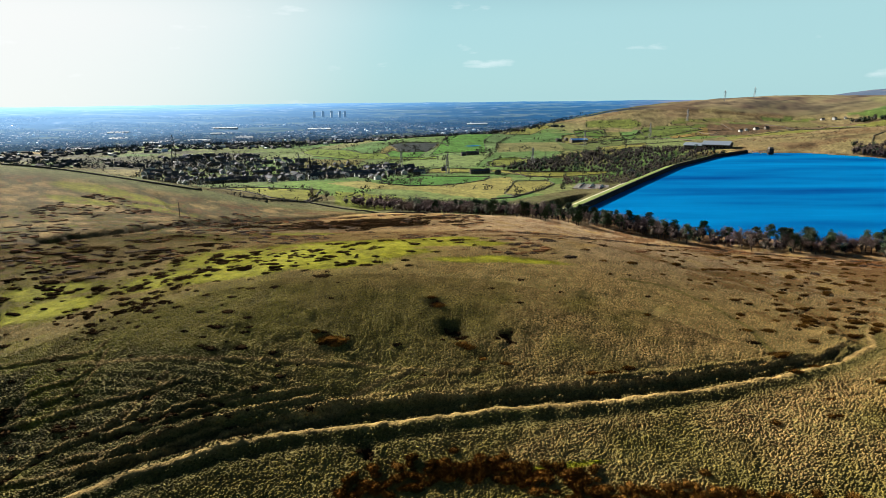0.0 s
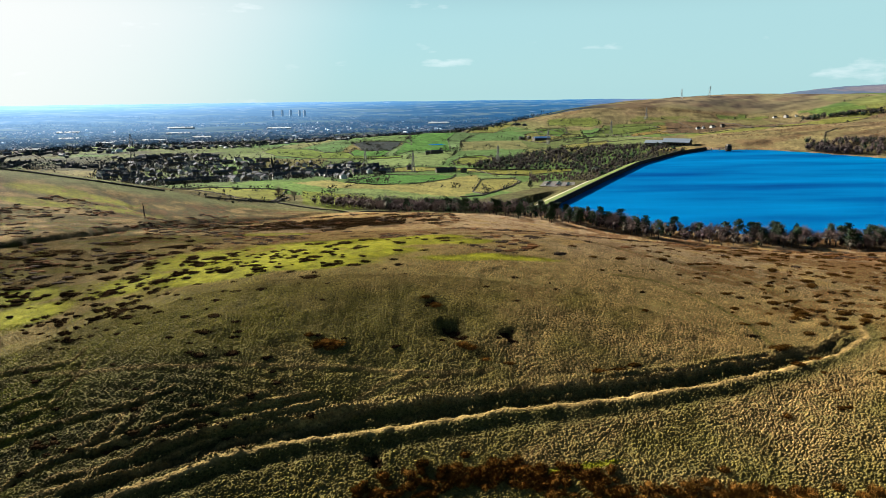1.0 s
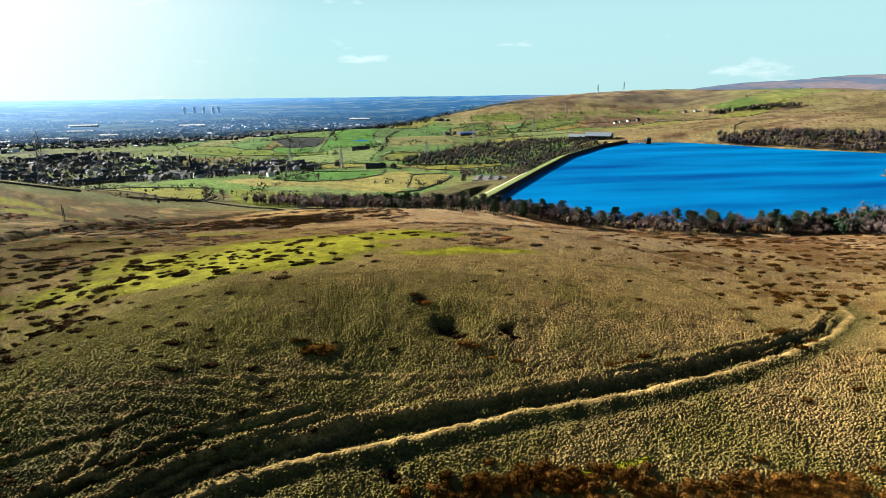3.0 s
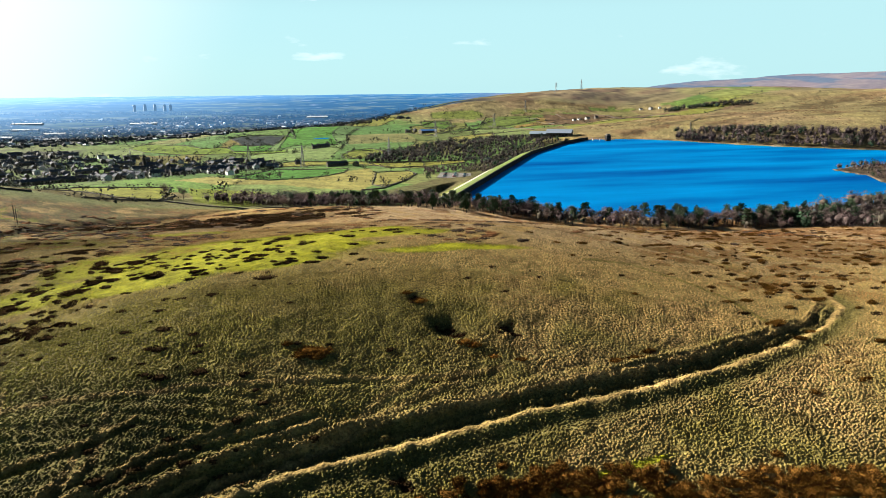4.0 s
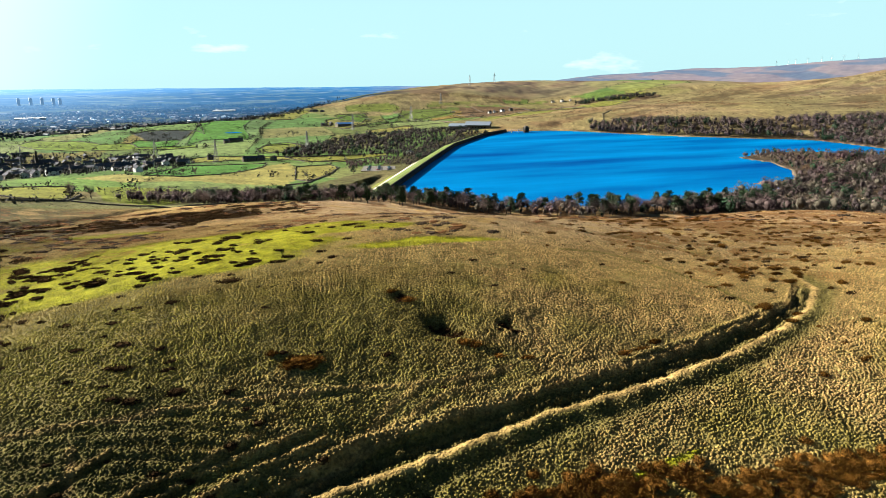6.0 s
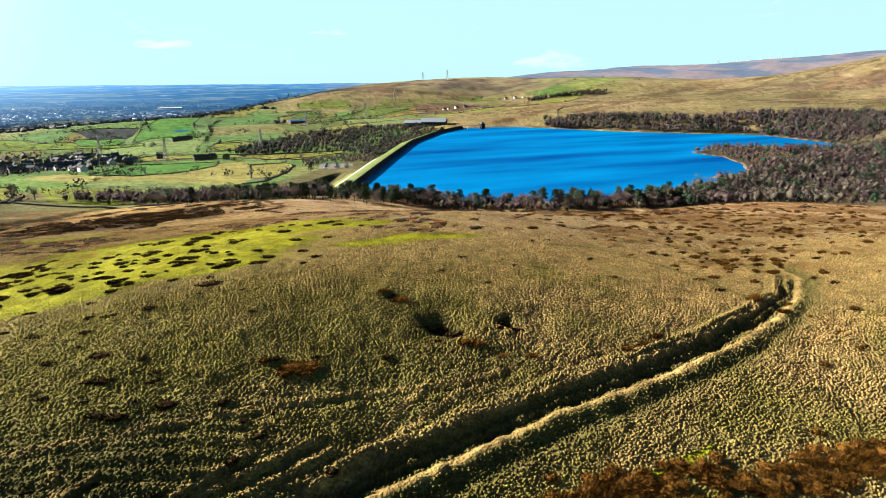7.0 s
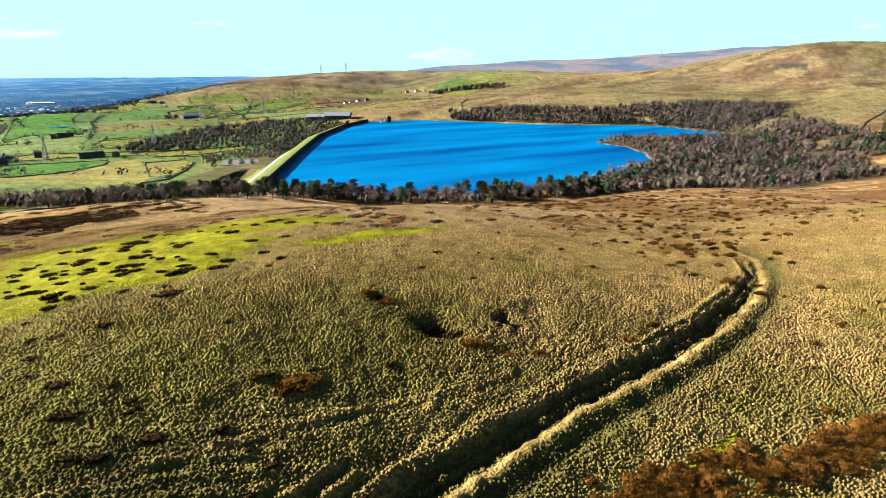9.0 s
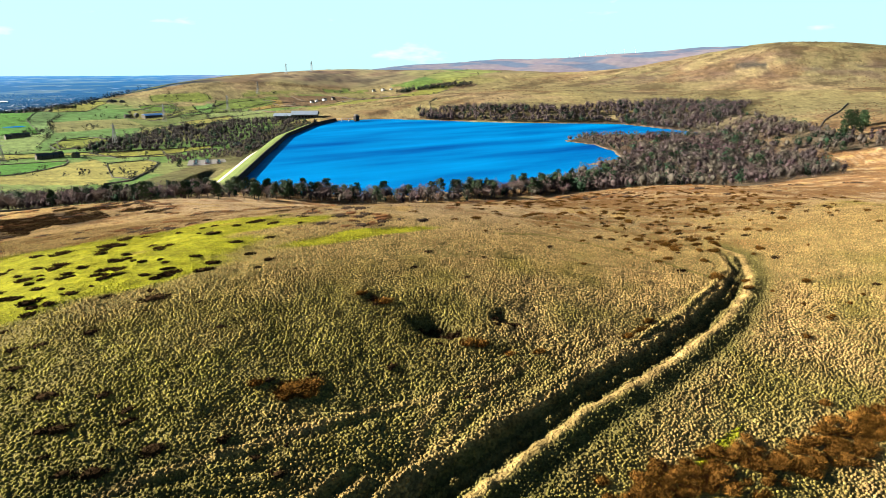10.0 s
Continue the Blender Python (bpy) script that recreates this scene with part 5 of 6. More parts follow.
WHITE = material("white sheet roofing", (0.8, 0.85, 0.9), grain=0.08, size=6, rough=0.9, specular=0.1, object_random=0.15)
STEEL = material("galvanised steel", (0.16, 0.17, 0.18), grain=0.2, size=0.5, rough=0.5, metal=0.6)
CONCRETE = material("pale concrete", (0.55, 0.56, 0.58), grain=0.2, size=2, rough=0.9)
HAZY = glow_from(material("grey-blue cladding", (0.3, 0.36, 0.42), grain=0.1, size=6, rough=0.8))
BANDS = glow_from(material("dull blue-grey window bands", (0.16, 0.2, 0.25), grain=0.1, size=4, rough=0.5))
TRACK = material("gravel track", (0.62, 0.56, 0.46), grain=0.2, size=1.5, rough=1.0)
LAWN = material("mown dam grass", (0.16, 0.215, 0.05), grain=0.3, size=6, bump=0.1, rough=1.0, specular=0.1)
GLASS = material("dark windows", (0.02, 0.025, 0.03), rough=0.08, grain=0.05, specular=0.6)
RUBBER = material("black tyres", (0.015, 0.015, 0.016), rough=0.85, grain=0.2, size=0.2)


def sweep(line, profile, step=14.0):
    """A profile of (offset to the west, height) carried along a line."""
    pts = []
    for (ax, ay), (bx, by) in zip(line, line[1:]):
        n = max(1, int(math.hypot(bx - ax, by - ay) / step))
        pts += [(ax + (bx - ax) * q / n, ay + (by - ay) * q / n) for q in range(n)]
    pts.append(line[-1])
    verts, faces, k = [], [], len(profile)
    for q, (x, y) in enumerate(pts):
        a, b = pts[max(q - 1, 0)], pts[min(q + 1, len(pts) - 1)]
        l = math.hypot(b[0] - a[0], b[1] - a[1])
        nx, ny = -(b[1] - a[1]) / l, (b[0] - a[0]) / l
        for off, z in profile:
            verts.append((x + nx * off, y + ny * off, z))
    for q in range(len(pts) - 1):
        for p in range(k - 1):
            i = q * k + p
            faces.append((i, i + 1, i + k + 1, i + k)[::-1])
    return verts, faces


# the dam: pitched stone face, parapet, grass crest and bank, service track
DAM_LINE = [(80, 421)] + DAM[1:]
dam = tagged(new("dam"), "long straight earth dam with stone face and grassed back", "dam")
for name, mat, profile in (("stone_face", MASONRY, [(-4.5, -3.0), (-1.6, 2.6)]), ("parapet", MASONRY, [(-1.6, 2.6), (-1.6, 3.8), (-1.0, 3.8), (-1.0, 2.8)]),
                           ("crest", LAWN, [(-1.0, 2.8), (3.0, 2.8)]), ("grass_bank", LAWN, [(3.0, 2.8), (10.3, 0.5)])):
    v, f = sweep(DAM_LINE, profile)
    ob = new(name, mesh_of(name, v, f, mat))
    ob.parent = dam
v, f = sweep([(80, 421), (178, 583), (205, 622)], [(10.4, 0.55), (14.4, -0.95)])
tagged(new("service_track", mesh_of("service_track", v, f, TRACK)), "pale gravel track climbing the grassed dam bank", "road", kind="structure")
pen = tagged(new("valve_tower"), "dark stone valve tower standing in the reservoir", "tower")
bm = bmesh.new()
box(bm, -3, -3, -6, 3, 3, 6.5), part("shaft", bm, MASONRY, pen)
bm = bmesh.new()
box(bm, -3.5, -3.5, 6.5, 3.5, 3.5, 7.3), part("cornice", bm, MASONRY, pen)
bm = bmesh.new()
box(bm, -2.4, -2.4, 7.3, 2.4, 2.4, 9.6), part("turret", bm, GRITSTONE, pen)
pen.location = (440, 862, 0)
bridge = tagged(new("footbridge"), "pale footbridge from the dam to the valve tower", "bridge")
bm = bmesh.new()
box(bm, -12, -0.9, 3.5, 12, 0.9, 3.9), part("deck", bm, CONCRETE, bridge)
for y in (-0.9, 0.9):
    bm = bmesh.new()
    beam(bm, (-12, y, 4.9), (12, y, 4.9), 0.08)
    for x in range(-12, 13, 3):
        beam(bm, (x, y, 3.9), (x, y, 4.9), 0.06)
    part("railing", bm, STEEL, bridge)
for x in (-5, 5):
    bm = bmesh.new()
    box(bm, x - 0.5, -0.7, -6, x + 0.5, 0.7, 3.5), part("pier", bm, CONCRETE, bridge)
bridge.matrix_basis = pose(425, 868, 0, 0, 0, -22)


def gabled(bm, l, w, eaves, ridge):
    """Walls with two gables."""
    v = [bm.verts.new(p) for p in ((-l, -w, -1.5), (l, -w, -1.5), (l, w, -1.5), (-l, w, -1.5), (-l, -w, eaves), (l, -w, eaves), (l, w, eaves), (-l, w, eaves), (-l, 0, ridge), (l, 0, ridge))]
    for f in ((0, 1, 5, 4), (2, 3, 7, 6), (1, 2, 6, 9, 5), (3, 0, 4, 8, 7)):
        bm.faces.new([v[i] for i in f])


def pitched(bm, l, w, eaves, ridge, over=0.35, thick=0.22):
    for s in (-1, 1):
        a = [(-l - over, s * (w + over), eaves - 0.25), (l + over, s * (w + over), eaves - 0.25), (l + over, 0, ridge), (-l - over, 0, ridge)]
        v = [bm.verts.new(p) for p in a] + [bm.verts.new((p[0], p[1], p[2] + thick)) for p in a]
        for f in ((0, 1, 2, 3), (4, 5, 6, 7), (0, 1, 5, 4), (1, 2, 6, 5), (2, 3, 7, 6), (3, 0, 4, 7)):
            bm.faces.new([v[i] for i in f])


def house(label, wall_mat, l, w, eaves, ridge, chimneys=1, windows=True):
    root = tagged(new("house"), label, "house", "houses in the valley")
    bm = bmesh.new()
    gabled(bm, l, w, eaves, ridge), part("wall", bm, wall_mat, root)
    bm = bmesh.new()
    pitched(bm, l, w, eaves, ridge)
    roof = part("roof", bm, SLATE, root)
    for q in range(chimneys):
        bm = bmesh.new()
        x = -l + 0.7 if q == 0 else l - 0.7
        box(bm, x - 0.45, -0.45, ridge - 0.8, x + 0.45, 0.45, ridge + 1.3), part("chimney", bm, GRITSTONE, roof, "dark stone chimney stack")
    if windows:
        for s in (-1, 1):
            for z in (1.0, 3.6):
                for x in (-l * 0.5, l * 0.5):
                    bm = bmesh.new()
                    box(bm, x - 0.6, s * w - 0.06, z, x + 0.6, s * w + 0.06, z + 1.3), part("window", bm, GLASS, root)
    return root


HOMES = [house("stone house with slate roof in the valley village", GRITSTONE, 5, 3.8, 5.2, 7.8, 2), house("pale rendered house with slate roof in the valley village", RENDERED, 6, 4.2, 5.0, 7.6, 1),
         house("long stone terrace with slate roof in the valley village", GRITSTONE, 14, 4, 5.2, 7.6, 2), house("whitewashed cottage with slate roof among the fields", RENDERED, 5, 3.2, 3.0, 5.4, 1)]
fresh = set(HOMES)


def build(kind, x, y, turn, size=1.0):
    ob = HOMES[kind]
    if ob in fresh:
        fresh.discard(ob)
    else:
        ob = copy_thing(ob, Matrix())
    ob.matrix_basis = Matrix.LocRotScale((x, y, lift(x, y)), Euler((0, 0, radians(turn))), (size, size, size))
    return ob


taken = []


def free(x, y, gap):
    if any(math.hypot(x - a, y - b) < gap for a, b in taken):
        return False
    taken.append((x, y))
    return True


TOWN = [(-505, 1150), (-438, 1322), (-270, 1196), (-150, 1100), (-120, 980), (-95, 800), (-138, 720), (-200, 700), (-300, 760), (-420, 900)]
HAMLET = [(-92, 740), (-117, 984), (-79, 1027), (-33, 961), (-17, 845), (-40, 800), (-70, 720)]
for outline, count, gap in ((TOWN, 240, 11), (HAMLET, 44, 11)):
    xs, ys = [p[0] for p in outline], [p[1] for p in outline]
    tries = 0
    while count and tries < 4000:
        tries += 1
        x, y = dice.uniform(min(xs), max(xs)), dice.uniform(min(ys), max(ys))
        if inside(np.array([x]), np.array([y]), outline)[0] and free(x, y, gap):
            build(dice.choice((0, 0, 1, 1, 2)), x, y, dice.choice((20, 110)) + dice.gauss(0, 12), dice.uniform(0.65, 0.9))
            count -= 1
for x, y, kind, turn in ((228, 1255, 0, 20), (245, 1262, 0, 100), (262, 1250, 3, 30), (600, 1300, 3, 10), (617, 1312, 3, 80), (636, 1312, 1, 20), (658, 1313, 0, 10), (836, 1428, 3, 0), (852, 1412, 1, 30), (868, 1400, 3, 70),
                         (6, 897, 0, 10), (62, 850, 0, 30), (50, 845, 2, 10), (75, 835, 0, 60), (130, 1545, 1, 20), (145, 1552, 3, 90), (115, 1540, 0, 30), (235, 790, 1, 40),
                         (40, 1085, 0, 10), (55, 1090, 2, 5)):
    build(kind, x, y, turn, 0.75)

# visitor building by the dam's far end: two linked roofs with a light wall below
hall = tagged(new("water_works"), "low modern building with a pale blue-grey curved roof", "building")
for x, l, w, e, r in ((-17, 15, 12, 4, 7.5), (16, 20, 13, 6, 11)):
    bm = bmesh.new()
    gabled(bm, l, w, e, r)
    for v in bm.verts:
        v.co.x += x
    part("wall", bm, GRITSTONE, hall)
    bm = bmesh.new()
    pitched(bm, l, w, e, r, 1.2, 0.5)
    for v in bm.verts:
        v.co.x += x
    part("roof", bm, material("blue-grey sheet roof", (0.26, 0.33, 0.42), grain=0.1, size=5, rough=0.8, specular=0.1), hall)
for q in range(6):
    bm = bmesh.new()
    box(bm, 2 + q * 5, -13.2, 1.5, 5.5 + q * 5, -12.9, 4.6), part("window", bm, GLASS, hall)
hall.matrix_basis = Matrix.LocRotScale((402, 978, lift(402, 978) + 1.0), Euler((0, 0, radians(-35))), (0.95, 0.95, 0.95))

# a mill pond and a blue-roofed shed among the fields
bm = bmesh.new()
z_ = lift(58, 1228) + 1.2
bm.faces.new([bm.verts.new((x, y, z_)) for x, y in ((46, 1222), (56, 1216), (72, 1219), (80, 1232), (70, 1239), (52, 1236))])
me = bpy.data.meshes.new("pond")
bm.to_mesh(me), bm.free()
me.materials.append(WATER)
tagged(new("pond", me), "small blue mill pond in the pasture", "pond", kind="structure")
shed = tagged(new("farm_shed"), "long stone shed with a bright blue sheet roof", "shed")
bm = bmesh.new()
gabled(bm, 16, 7, 3.5, 6), part("wall", bm, GRITSTONE, shed)
bm = bmesh.new()
pitched(bm, 16, 7, 3.5, 6), part("roof", bm, material("blue sheet roof", (0.08, 0.3, 0.75), grain=0.1, size=4, rough=0.6), shed)
shed.matrix_basis = pose(262, 1228, lift(262, 1228), 0, 0, 12)

# church with a spire
church = tagged(new("church"), "dark stone church with a tall spire in the village", "church")
bm = bmesh.new()
gabled(bm, 13, 6, 8, 14), part("nave", bm, MASONRY, church)
bm = bmesh.new()
pitched(bm, 13, 6, 8, 14), part("roof", bm, SLATE, church)
bm = bmesh.new()
box(bm, -19, -3, -2, -13, 3, 18), part("tower", bm, MASONRY, church)
vs, fs = [], []
tube(vs, fs, (-16, 0, 18), (-16, 0, 38), 3.0, 0.1, 8)
me = mesh_of("spire", vs, fs, MASONRY)
new("spire", me).parent = church
church.matrix_basis = pose(-193, 1010, lift(-193, 1010), 0, 0, 30) @ Matrix.Scale(0.62, 4)

# warehouses, tower blocks and the far town's roofs
for x, y, l, w, turn in ((-741, 1690, 45, 16, 5), (-642, 1750, 60, 20, 3), (-500, 1640, 30, 14, 10), (-820, 1500, 40, 15, 8), (-560, 1880, 50, 18, 4),
                         (-690, 2080, 70, 20, 2), (-950, 1950, 60, 22, 5), (-420, 2300, 80, 24, 0), (-800, 2450, 90, 24, 3), (-1100, 2250, 70, 22, 4), (150, 2600, 80, 22, 0)):
    root = tagged(new("warehouse"), "long warehouse with a bright sheet roof in the lowland town", "warehouse", "warehouses of the lowland town")
    bm = bmesh.new()
    box(bm, -l / 2, -w / 2, -3, l / 2, w / 2, 4), part("wall", bm, CONCRETE, root)
    bm = bmesh.new()
    pitched(bm, l / 2, w / 2, 4, 6.0, 0.4, 0.3), part("roof", bm, WHITE, root)
    root.matrix_basis = pose(x, y, lift(x, y), 0, 0, turn)
for q, (x, y) in enumerate(((-600, 3164), (-556, 3157), (-515, 3152), (-474, 3147), (-450, 3144))):
    root = tagged(new("tower_block"), "grey high-rise block standing over the lowland town", "tower block", "row of tower blocks")
    bm = bmesh.new()
    box(bm, -7, -7, -5, 7, 7, 33), part("body", bm, HAZY, root)
    bm = bmesh.new()
    box(bm, -4, -4, 33, 4, 4, 36), part("plant_room", bm, HAZY, root)
    for z in range(1, 31, 5):
        bm = bmesh.new()
        box(bm, -7.1, -7.1, z, 7.1, 7.1, z + 1.6), part("window_band", bm, BANDS, root)
    root.matrix_basis = Matrix.LocRotScale((x, y, lift(x, y)), Euler((0, 0, 0.26)), (0.8, 0.8, 0.85))
    # distance haze put on the blocks as a faint glow
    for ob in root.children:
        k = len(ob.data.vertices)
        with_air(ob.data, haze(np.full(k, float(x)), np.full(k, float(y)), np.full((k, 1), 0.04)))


# far trees and roofs glow with painted haze too
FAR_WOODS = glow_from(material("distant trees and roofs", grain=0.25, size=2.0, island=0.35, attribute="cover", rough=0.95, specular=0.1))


def roofs(name, label, x, y, rng, pale_share, mat, air):
    n = len(x)
    z, l, w, h = height(x, y), rng.uniform(3, 8, n), rng.uniform(3, 4.5, n), rng.uniform(3, 5, n)
    a = rng.uniform(0, 3.14, n)
    pts = np.array([(-1, -1, -.4), (1, -1, -.4), (1, 1, -.4), (-1, 1, -.4), (-1, -1, .7), (1, -1, .7), (1, 1, .7), (-1, 1, .7), (-1, 0, 1.15), (1, 0, 1.15)])
    px, py = pts[:, 0] * l[:, None], pts[:, 1] * w[:, None]
    v = np.stack([x[:, None] + px * np.cos(a)[:, None] - py * np.sin(a)[:, None], y[:, None] + px * np.sin(a)[:, None] + py * np.cos(a)[:, None], z[:, None] + pts[:, 2] * h[:, None]], -1).reshape(-1, 3)
    tri = np.array([(0, 1, 5), (0, 5, 4), (1, 2, 6), (1, 6, 5), (2, 3, 7), (2, 7, 6), (3, 0, 4), (3, 4, 7), (4, 5, 9), (4, 9, 8), (6, 7, 8), (6, 8, 9), (5, 6, 9), (7, 4, 8)])
    f = (tri[None] + (np.arange(n) * 10)[:, None, None]).reshape(-1, 3)
    pale = rng.rand(n) < pale_share
    c = np.where(pale[:, None], np.array((0.5, 0.52, 0.55)), np.array((0.055, 0.06, 0.07))) * rng.uniform(0.6, 1.0, (n, 1))
    me = mesh_of(name, v, f, mat, np.repeat(c, 10, 0))
    if air:
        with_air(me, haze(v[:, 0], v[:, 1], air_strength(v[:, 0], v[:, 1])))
    tagged(new(name, me), label, "town", kind="stuff")


def tree_belts(name, label, x, y, rng, tone, mat, air, t=14):
    n = len(x)
    z, h = height(x, y), rng.uniform(6, 11, n)
    p = np.stack([x[:, None] + rng.normal(0, 1, (n, t)) * h[:, None] * 0.45, y[:, None] + rng.normal(0, 1, (n, t)) * h[:, None] * 0.3, z[:, None] + rng.rand(n, t) * h[:, None] * 0.7], -1)
    way, s = rng.normal(0, 1, (n, t, 3)), rng.normal(0, 1, (n, t, 3))
    v = np.stack([p - s * h[:, None, None] * 0.11, p + s * h[:, None, None] * 0.11, p + way * h[:, None, None] * 0.2], 2).reshape(-1, 3)
    c = np.repeat(np.array(tone) * rng.uniform(0.7, 1.4, (n, 1)), 3 * t, 0)
    me = mesh_of(name, v, np.arange(len(v)).reshape(-1, 3), mat, c)
    if air:
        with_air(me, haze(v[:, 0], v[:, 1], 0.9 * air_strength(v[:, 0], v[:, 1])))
    tagged(new(name, me), label, "woodland", kind="stuff")


def lowland():
    rng = np.random.RandomState(88)
    x, y = rng.uniform(-1900, 500, 6500), rng.uniform(960, 2700, 6500)
    keep = (fbm(x, y, 260, 95) > 0.45) & (x < 150 + 0.1 * y) & ((x < -330) | (y > 1500)) & (np.hypot(x + 25, y - 27) > 1150)
    x, y = x[keep], y[keep]
    close = np.hypot(x + 25, y - 27) < 1700
    roofs("near_town", "crowded slate roofs and pale walls of the valley town", x[close], y[close], rng, 0.14, WOODS, False)
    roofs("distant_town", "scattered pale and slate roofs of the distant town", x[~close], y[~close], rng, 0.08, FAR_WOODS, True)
    x, y = rng.uniform(-2000, 900, 26000), rng.uniform(1000, 3100, 26000)
    r = np.hypot(x + 25, y - 27)
    keep = (fbm(x * 0.5, y, 150, 97) > 0.49) & (x < 200 + 0.12 * y) & (r > 1150) & ((x < -300) | (y > 1560))
    x, y, r = x[keep], y[keep], r[keep]
    close = r < 1700
    # bluish tree tones carry some haze in the base colour
    tree_belts("town_trees", "dark winter trees between the roofs of the town", x[close], y[close], rng, (0.022, 0.03, 0.034), WOODS, False)
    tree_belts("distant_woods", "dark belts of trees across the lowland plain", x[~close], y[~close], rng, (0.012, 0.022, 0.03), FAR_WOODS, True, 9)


lowland()


# pylons
def pylon(label, tall):
    root = tagged(new("pylon"), label, "pylon", "power line pylons")
    k = tall / 45
    levels = [(0, 4.2), (12, 2.9), (24, 1.8), (33, 1.2), (40, 0.9), (45, 0.15)]
    for sx, sy in ((-1, -1), (1, -1), (1, 1), (-1, 1)):
        bm = bmesh.new()
        for (z, w), (z2, w2) in zip(levels, levels[1:]):
            beam(bm, (sx * w * k, sy * w * k, z * k), (sx * w2 * k, sy * w2 * k, z2 * k), 0.28)
        part("leg", bm, STEEL, root)
    bm = bmesh.new()
    for (z, w), (z2, w2) in zip(levels, levels[1:]):
        for s in (-1, 1):
            beam(bm, (-w * k, s * w * k, z * k), (w2 * k, s * w2 * k, z2 * k), 0.09), beam(bm, (w * k, s * w * k, z * k), (-w2 * k, s * w2 * k, z2 * k), 0.09)
            beam(bm, (s * w * k, -w * k, z * k), (s * w2 * k, w2 * k, z2 * k), 0.09), beam(bm, (s * w * k, w * k, z * k), (s * w2 * k, -w2 * k, z2 * k), 0.09)
    part("bracing", bm, STEEL, root)
    for z, w in ((26, 6.5), (33, 8.0), (39, 5.5)):
        bm = bmesh.new()
        for s in (-1, 1):
            beam(bm, (0, s, z * k), (w * k, 0, (z + 0.6) * k), 0.13), beam(bm, (0, s, z * k), (-w * k, 0, (z + 0.6) * k), 0.13)
            beam(bm, (0, 0, (z + 2.2) * k), (s * w * k, 0, (z + 0.6) * k), 0.10), beam(bm, (s * w * k, 0, (z + 0.6) * k), (s * w * k, 0, (z - 1.6) * k), 0.12)
        part("cross_arm", bm, STEEL, root)
    return root


tall_pylon = pylon("tall lattice steel pylon above the town", 45)
tall_pylon.matrix_basis = pose(-229, 560, lift(-229, 560), 0, 0, 25)
low_pylon = pylon("lattice steel pylon standing in the farmland", 28)
low_pylon.matrix_basis = pose(10, 850, lift(10, 850), 0, 0, 20)
for x, y in ((-217, 999), (-60, 1010), (250, 1120), (420, 1300), (560, 1480), (723, 1670), (805, 1685), (130, 905)):
    copy_thing(low_pylon, pose(x, y, lift(x, y), 0, 0, 20))


# parked cars
def car(label, paint):
    root = tagged(new("car"), label, "car", "cars in the dam car park")
    bm = bmesh.new()
    box(bm, -2.1, -0.88, 0.3, 2.1, 0.88, 0.85)
    bmesh.ops.bevel(bm, geom=bm.edges[:], offset=0.1, segments=1, affect="EDGES")
    part("body", bm, material(label, paint, rough=0.3, grain=0.05, specular=0.5), root)
    bm = bmesh.new()
    box(bm, -1.5, -0.78, 0.85, 0.9, 0.78, 1.45)
    for v in bm.verts:
        if v.co.z > 1:
            v.co.x, v.co.y = v.co.x * 0.75 - 0.05, v.co.y * 0.85
    part("cabin", bm, GLASS, root)
    for x in (-1.3, 1.3):
        for y in (-0.8, 0.8):
            vs, fs = [], []
            tube(vs, fs, (x, y - 0.11, 0.32), (x, y + 0.11, 0.32), 0.32, 0.32, 8)
            new("wheel", mesh_of("wheel", vs, fs, RUBBER)).parent = root
    return root


yard = [(138, 668), (152, 706), (182, 690), (170, 650)]
park = sum(p[0] for p in yard) / 4, sum(p[1] for p in yard) / 4
ground_z = sum(lift(*p) for p in yard) / 4 + 0.6
bm = bmesh.new()
v = [bm.verts.new((x, y, z)) for z in (ground_z - 6, ground_z) for x, y in yard]
bm.faces.new(v[4:])
for q in range(4):
    bm.faces.new((v[q], v[(q + 1) % 4], v[4 + (q + 1) % 4], v[4 + q])).material_index = 1
me = bpy.data.meshes.new("car_park")
bm.to_mesh(me), bm.free()
me.materials.append(material("worn tarmac", (0.16, 0.15, 0.14), grain=0.3, size=2)), me.materials.append(material("rough bank", (0.13, 0.09, 0.05), grain=0.4, size=2))
tagged(new("car_park", me), "grey car park with worn tarmac below the dam", "car park", kind="structure")
CARS = [car("white parked car on worn tarmac", (0.75, 0.75, 0.74)), car("silver parked car on worn tarmac", (0.4, 0.41, 0.42)), car("black parked car on worn tarmac", (0.02, 0.02, 0.022)), car("red parked car on worn tarmac", (0.35, 0.02, 0.02))]
spot = 0
for row in range(3):
    for q in range(9):
        if dice.random() < 0.2:
            continue
        s, t = 0.12 + q * 0.09, 0.2 + row * 0.3
        x = (yard[0][0] * (1 - s) + yard[1][0] * s) * (1 - t) + (yard[3][0] * (1 - s) + yard[2][0] * s) * t
        y = (yard[0][1] * (1 - s) + yard[1][1] * s) * (1 - t) + (yard[3][1] * (1 - s) + yard[2][1] * s) * t
        m = pose(x, y, ground_z, 0, 0, 160 + dice.gauss(0, 3))
        if spot < 4:
            CARS[spot].matrix_basis = m
        else:
            copy_thing(dice.choice(CARS), m)
        spot += 1


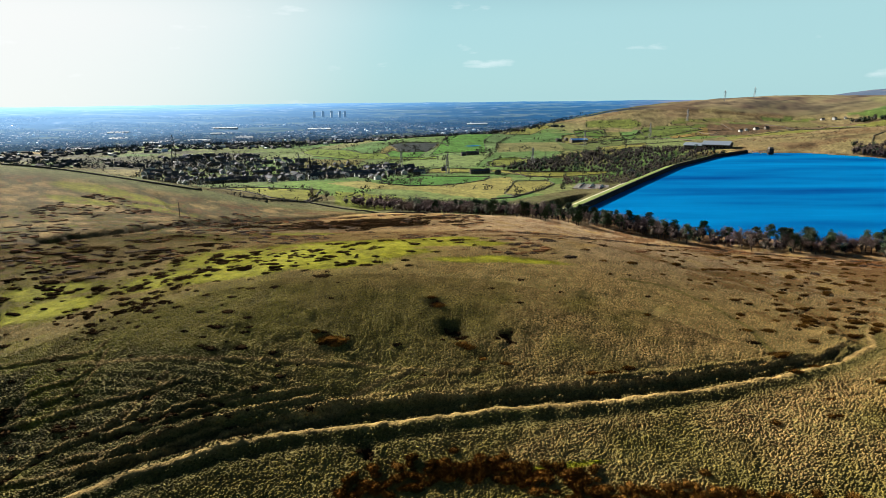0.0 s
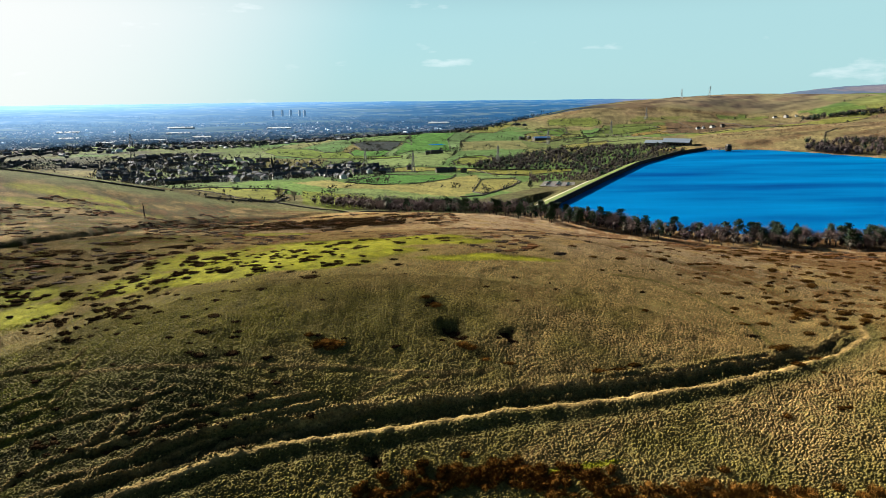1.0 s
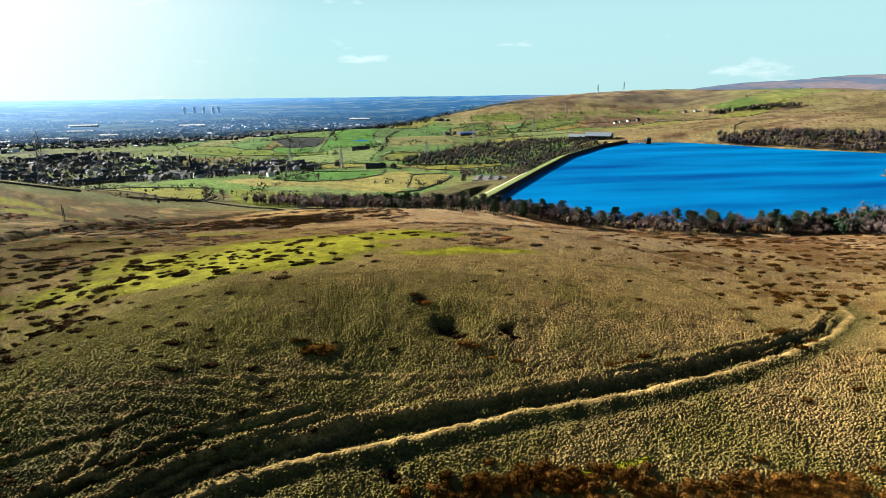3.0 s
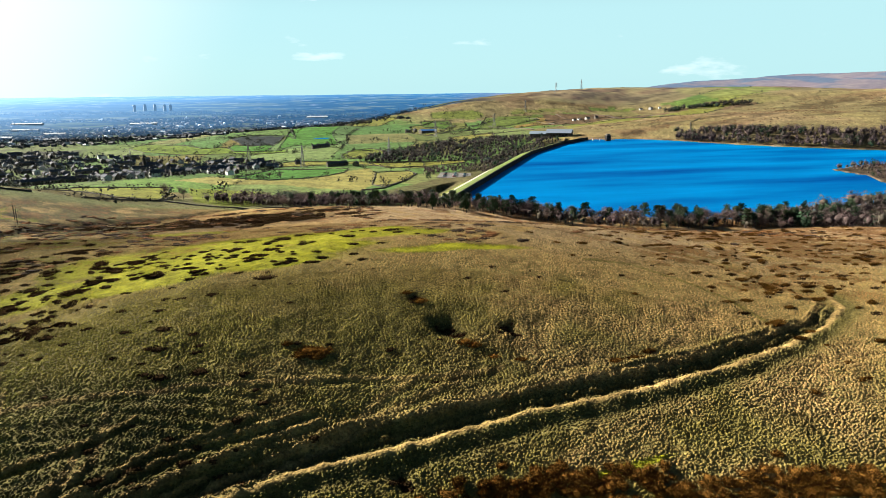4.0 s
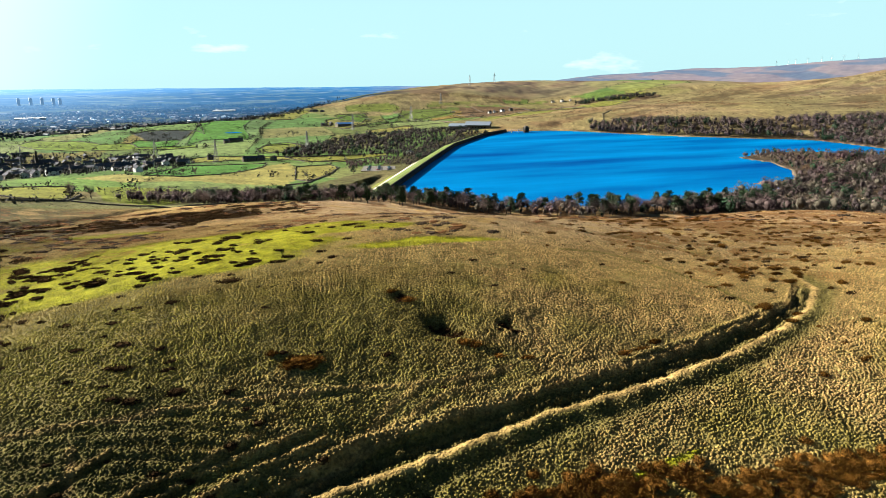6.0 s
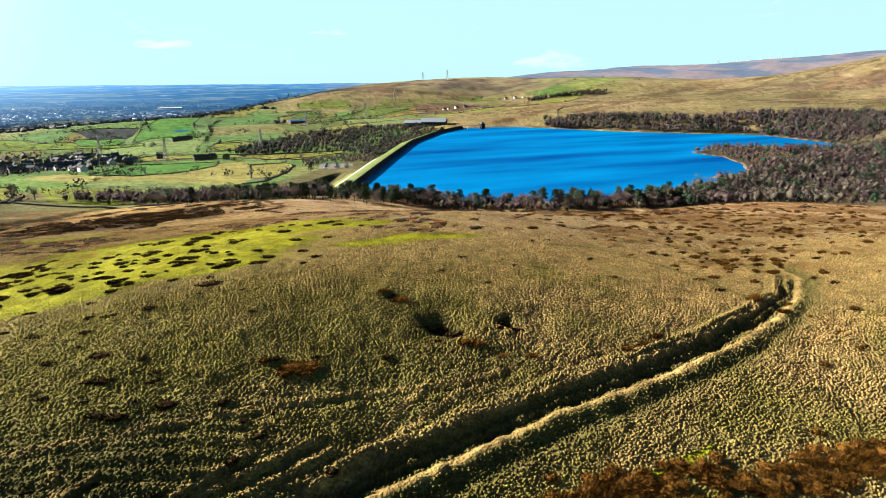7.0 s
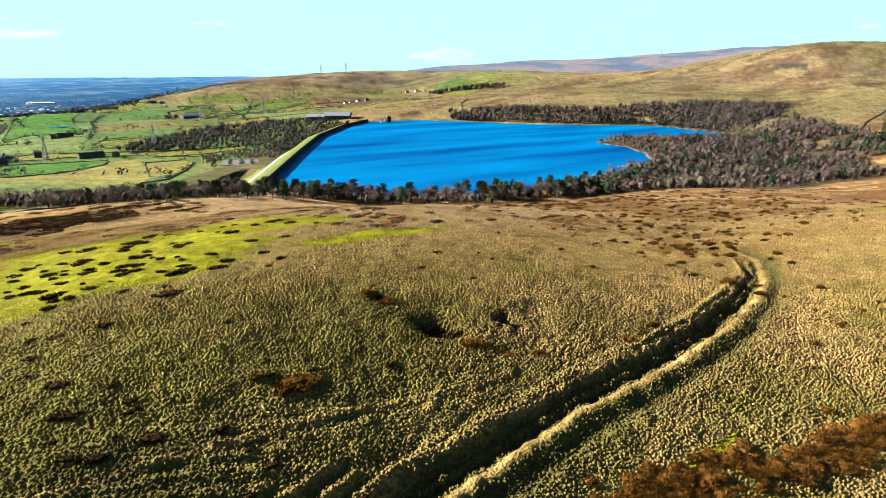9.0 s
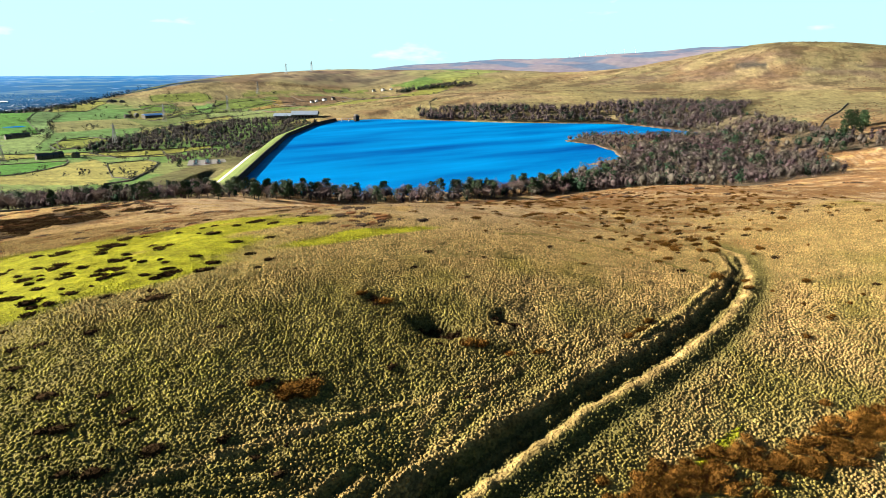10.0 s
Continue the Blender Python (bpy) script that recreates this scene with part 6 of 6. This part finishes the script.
# dry-stone walls across the fields and moor
def dry_wall(line, tall=0.75):
    v, f = [], []
    pts = []
    for (ax, ay), (bx, by) in zip(line, line[1:]):
        n = max(1, int(math.hypot(bx - ax, by - ay) / 9))
        pts += [(ax + (bx - ax) * q / n + dice.gauss(0, 0.4), ay + (by - ay) * q / n + dice.gauss(0, 0.4)) for q in range(n)]
    pts.append(line[-1])
    xs, ys = np.array([p[0] for p in pts]), np.array([p[1] for p in pts])
    zs = height(xs, ys)
    for q in range(len(pts)):
        a, b = pts[max(q - 1, 0)], pts[min(q + 1, len(pts) - 1)]
        l = math.hypot(b[0] - a[0], b[1] - a[1]) + 1e-6
        nx, ny = -(b[1] - a[1]) / l, (b[0] - a[0]) / l
        h = tall * dice.uniform(0.8, 1.15)
        for off, z in ((-0.35, -0.8), (-0.2, h), (0.2, h), (0.35, -0.8)):
            v.append((pts[q][0] + nx * off, pts[q][1] + ny * off, zs[q] + z))
    for q in range(len(pts) - 1):
        for p in range(3):
            i = q * 4 + p
            f.append((i, i + 1, i + 5, i + 4))
    tagged(new("dry_stone_wall", mesh_of("dry_stone_wall", v, f, WALLING)), "dark dry-stone wall running across the pasture", "wall", "field walls")


for line in HEDGES + MOOR_WALLS:
    cx, cy = line[0]
    if math.hypot(cx, cy) < 1500:
        dry_wall(line)
for line in ([(-273, 404), (-244, 407), (-228, 409), (-190, 420), (-160, 432)], [(-135, 438), (-110, 460), (-99, 471), (-96, 520)], [(44, 549), (64, 558), (93, 629), (129, 726)],
             [(572, 298), (640, 318), (700, 330), (846, 374)], [(560, 840), (600, 900), (640, 930)], [(-10, 425), (-60, 440), (-96, 470)]):
    dry_wall(line, 1.0)

# wooden posts of a fence on the left slope
for x, y in ((-135, 330), (-130, 318)):
    bm = bmesh.new()
    box(bm, -0.12, -0.12, -0.5, 0.12, 0.12, 6.5)
    me = bpy.data.meshes.new("pole")
    bm.to_mesh(me), bm.free()
    me.materials.append(BARK)
    ob = new("wooden_pole", me)
    ob.location = (x, y, lift(x, y))
    tagged(ob, "weathered wooden line pole on the moor", "pole")

# small wind turbines along the far ridge
TURBINE = material("white turbine paint", (0.8, 0.82, 0.85), grain=0.05, rough=0.5)
for q, bearing in enumerate((49.3, 50.1, 50.6, 51.4, 52.3, 52.9, 53.7, 54.6)):
    b, r = radians(bearing), 3250 + 40 * (q % 3)
    x, y = r * math.sin(b) - 48, r * math.cos(b) + 45
    mill = tagged(new("wind_turbine"), "white three-bladed wind turbine on the far moor ridge", "wind turbine", "wind turbines on the ridge")
    vs, fs = [], []
    tube(vs, fs, (0, 0, -2), (0, 0, 30), 1.1, 0.6, 8)
    new("tower", mesh_of("tower", vs, fs, TURBINE)).parent = mill
    bm = bmesh.new()
    box(bm, -1.2, -2.2, 29.4, 1.2, 1.6, 31.2), part("nacelle", bm, TURBINE, mill)
    for k in range(3):
        a = 0.5 * q + k * 2.094
        vs, fs = [], []
        tube(vs, fs, (0, -2.4, 30.3), (14 * math.sin(a), -2.4, 30.3 + 14 * math.cos(a)), 0.6, 0.12, 4)
        new("blade", mesh_of("blade", vs, fs, TURBINE)).parent = mill
    mill.matrix_basis = pose(x, y, lift(x, y), 0, 0, -bearing) @ Matrix.Scale(0.6, 4)
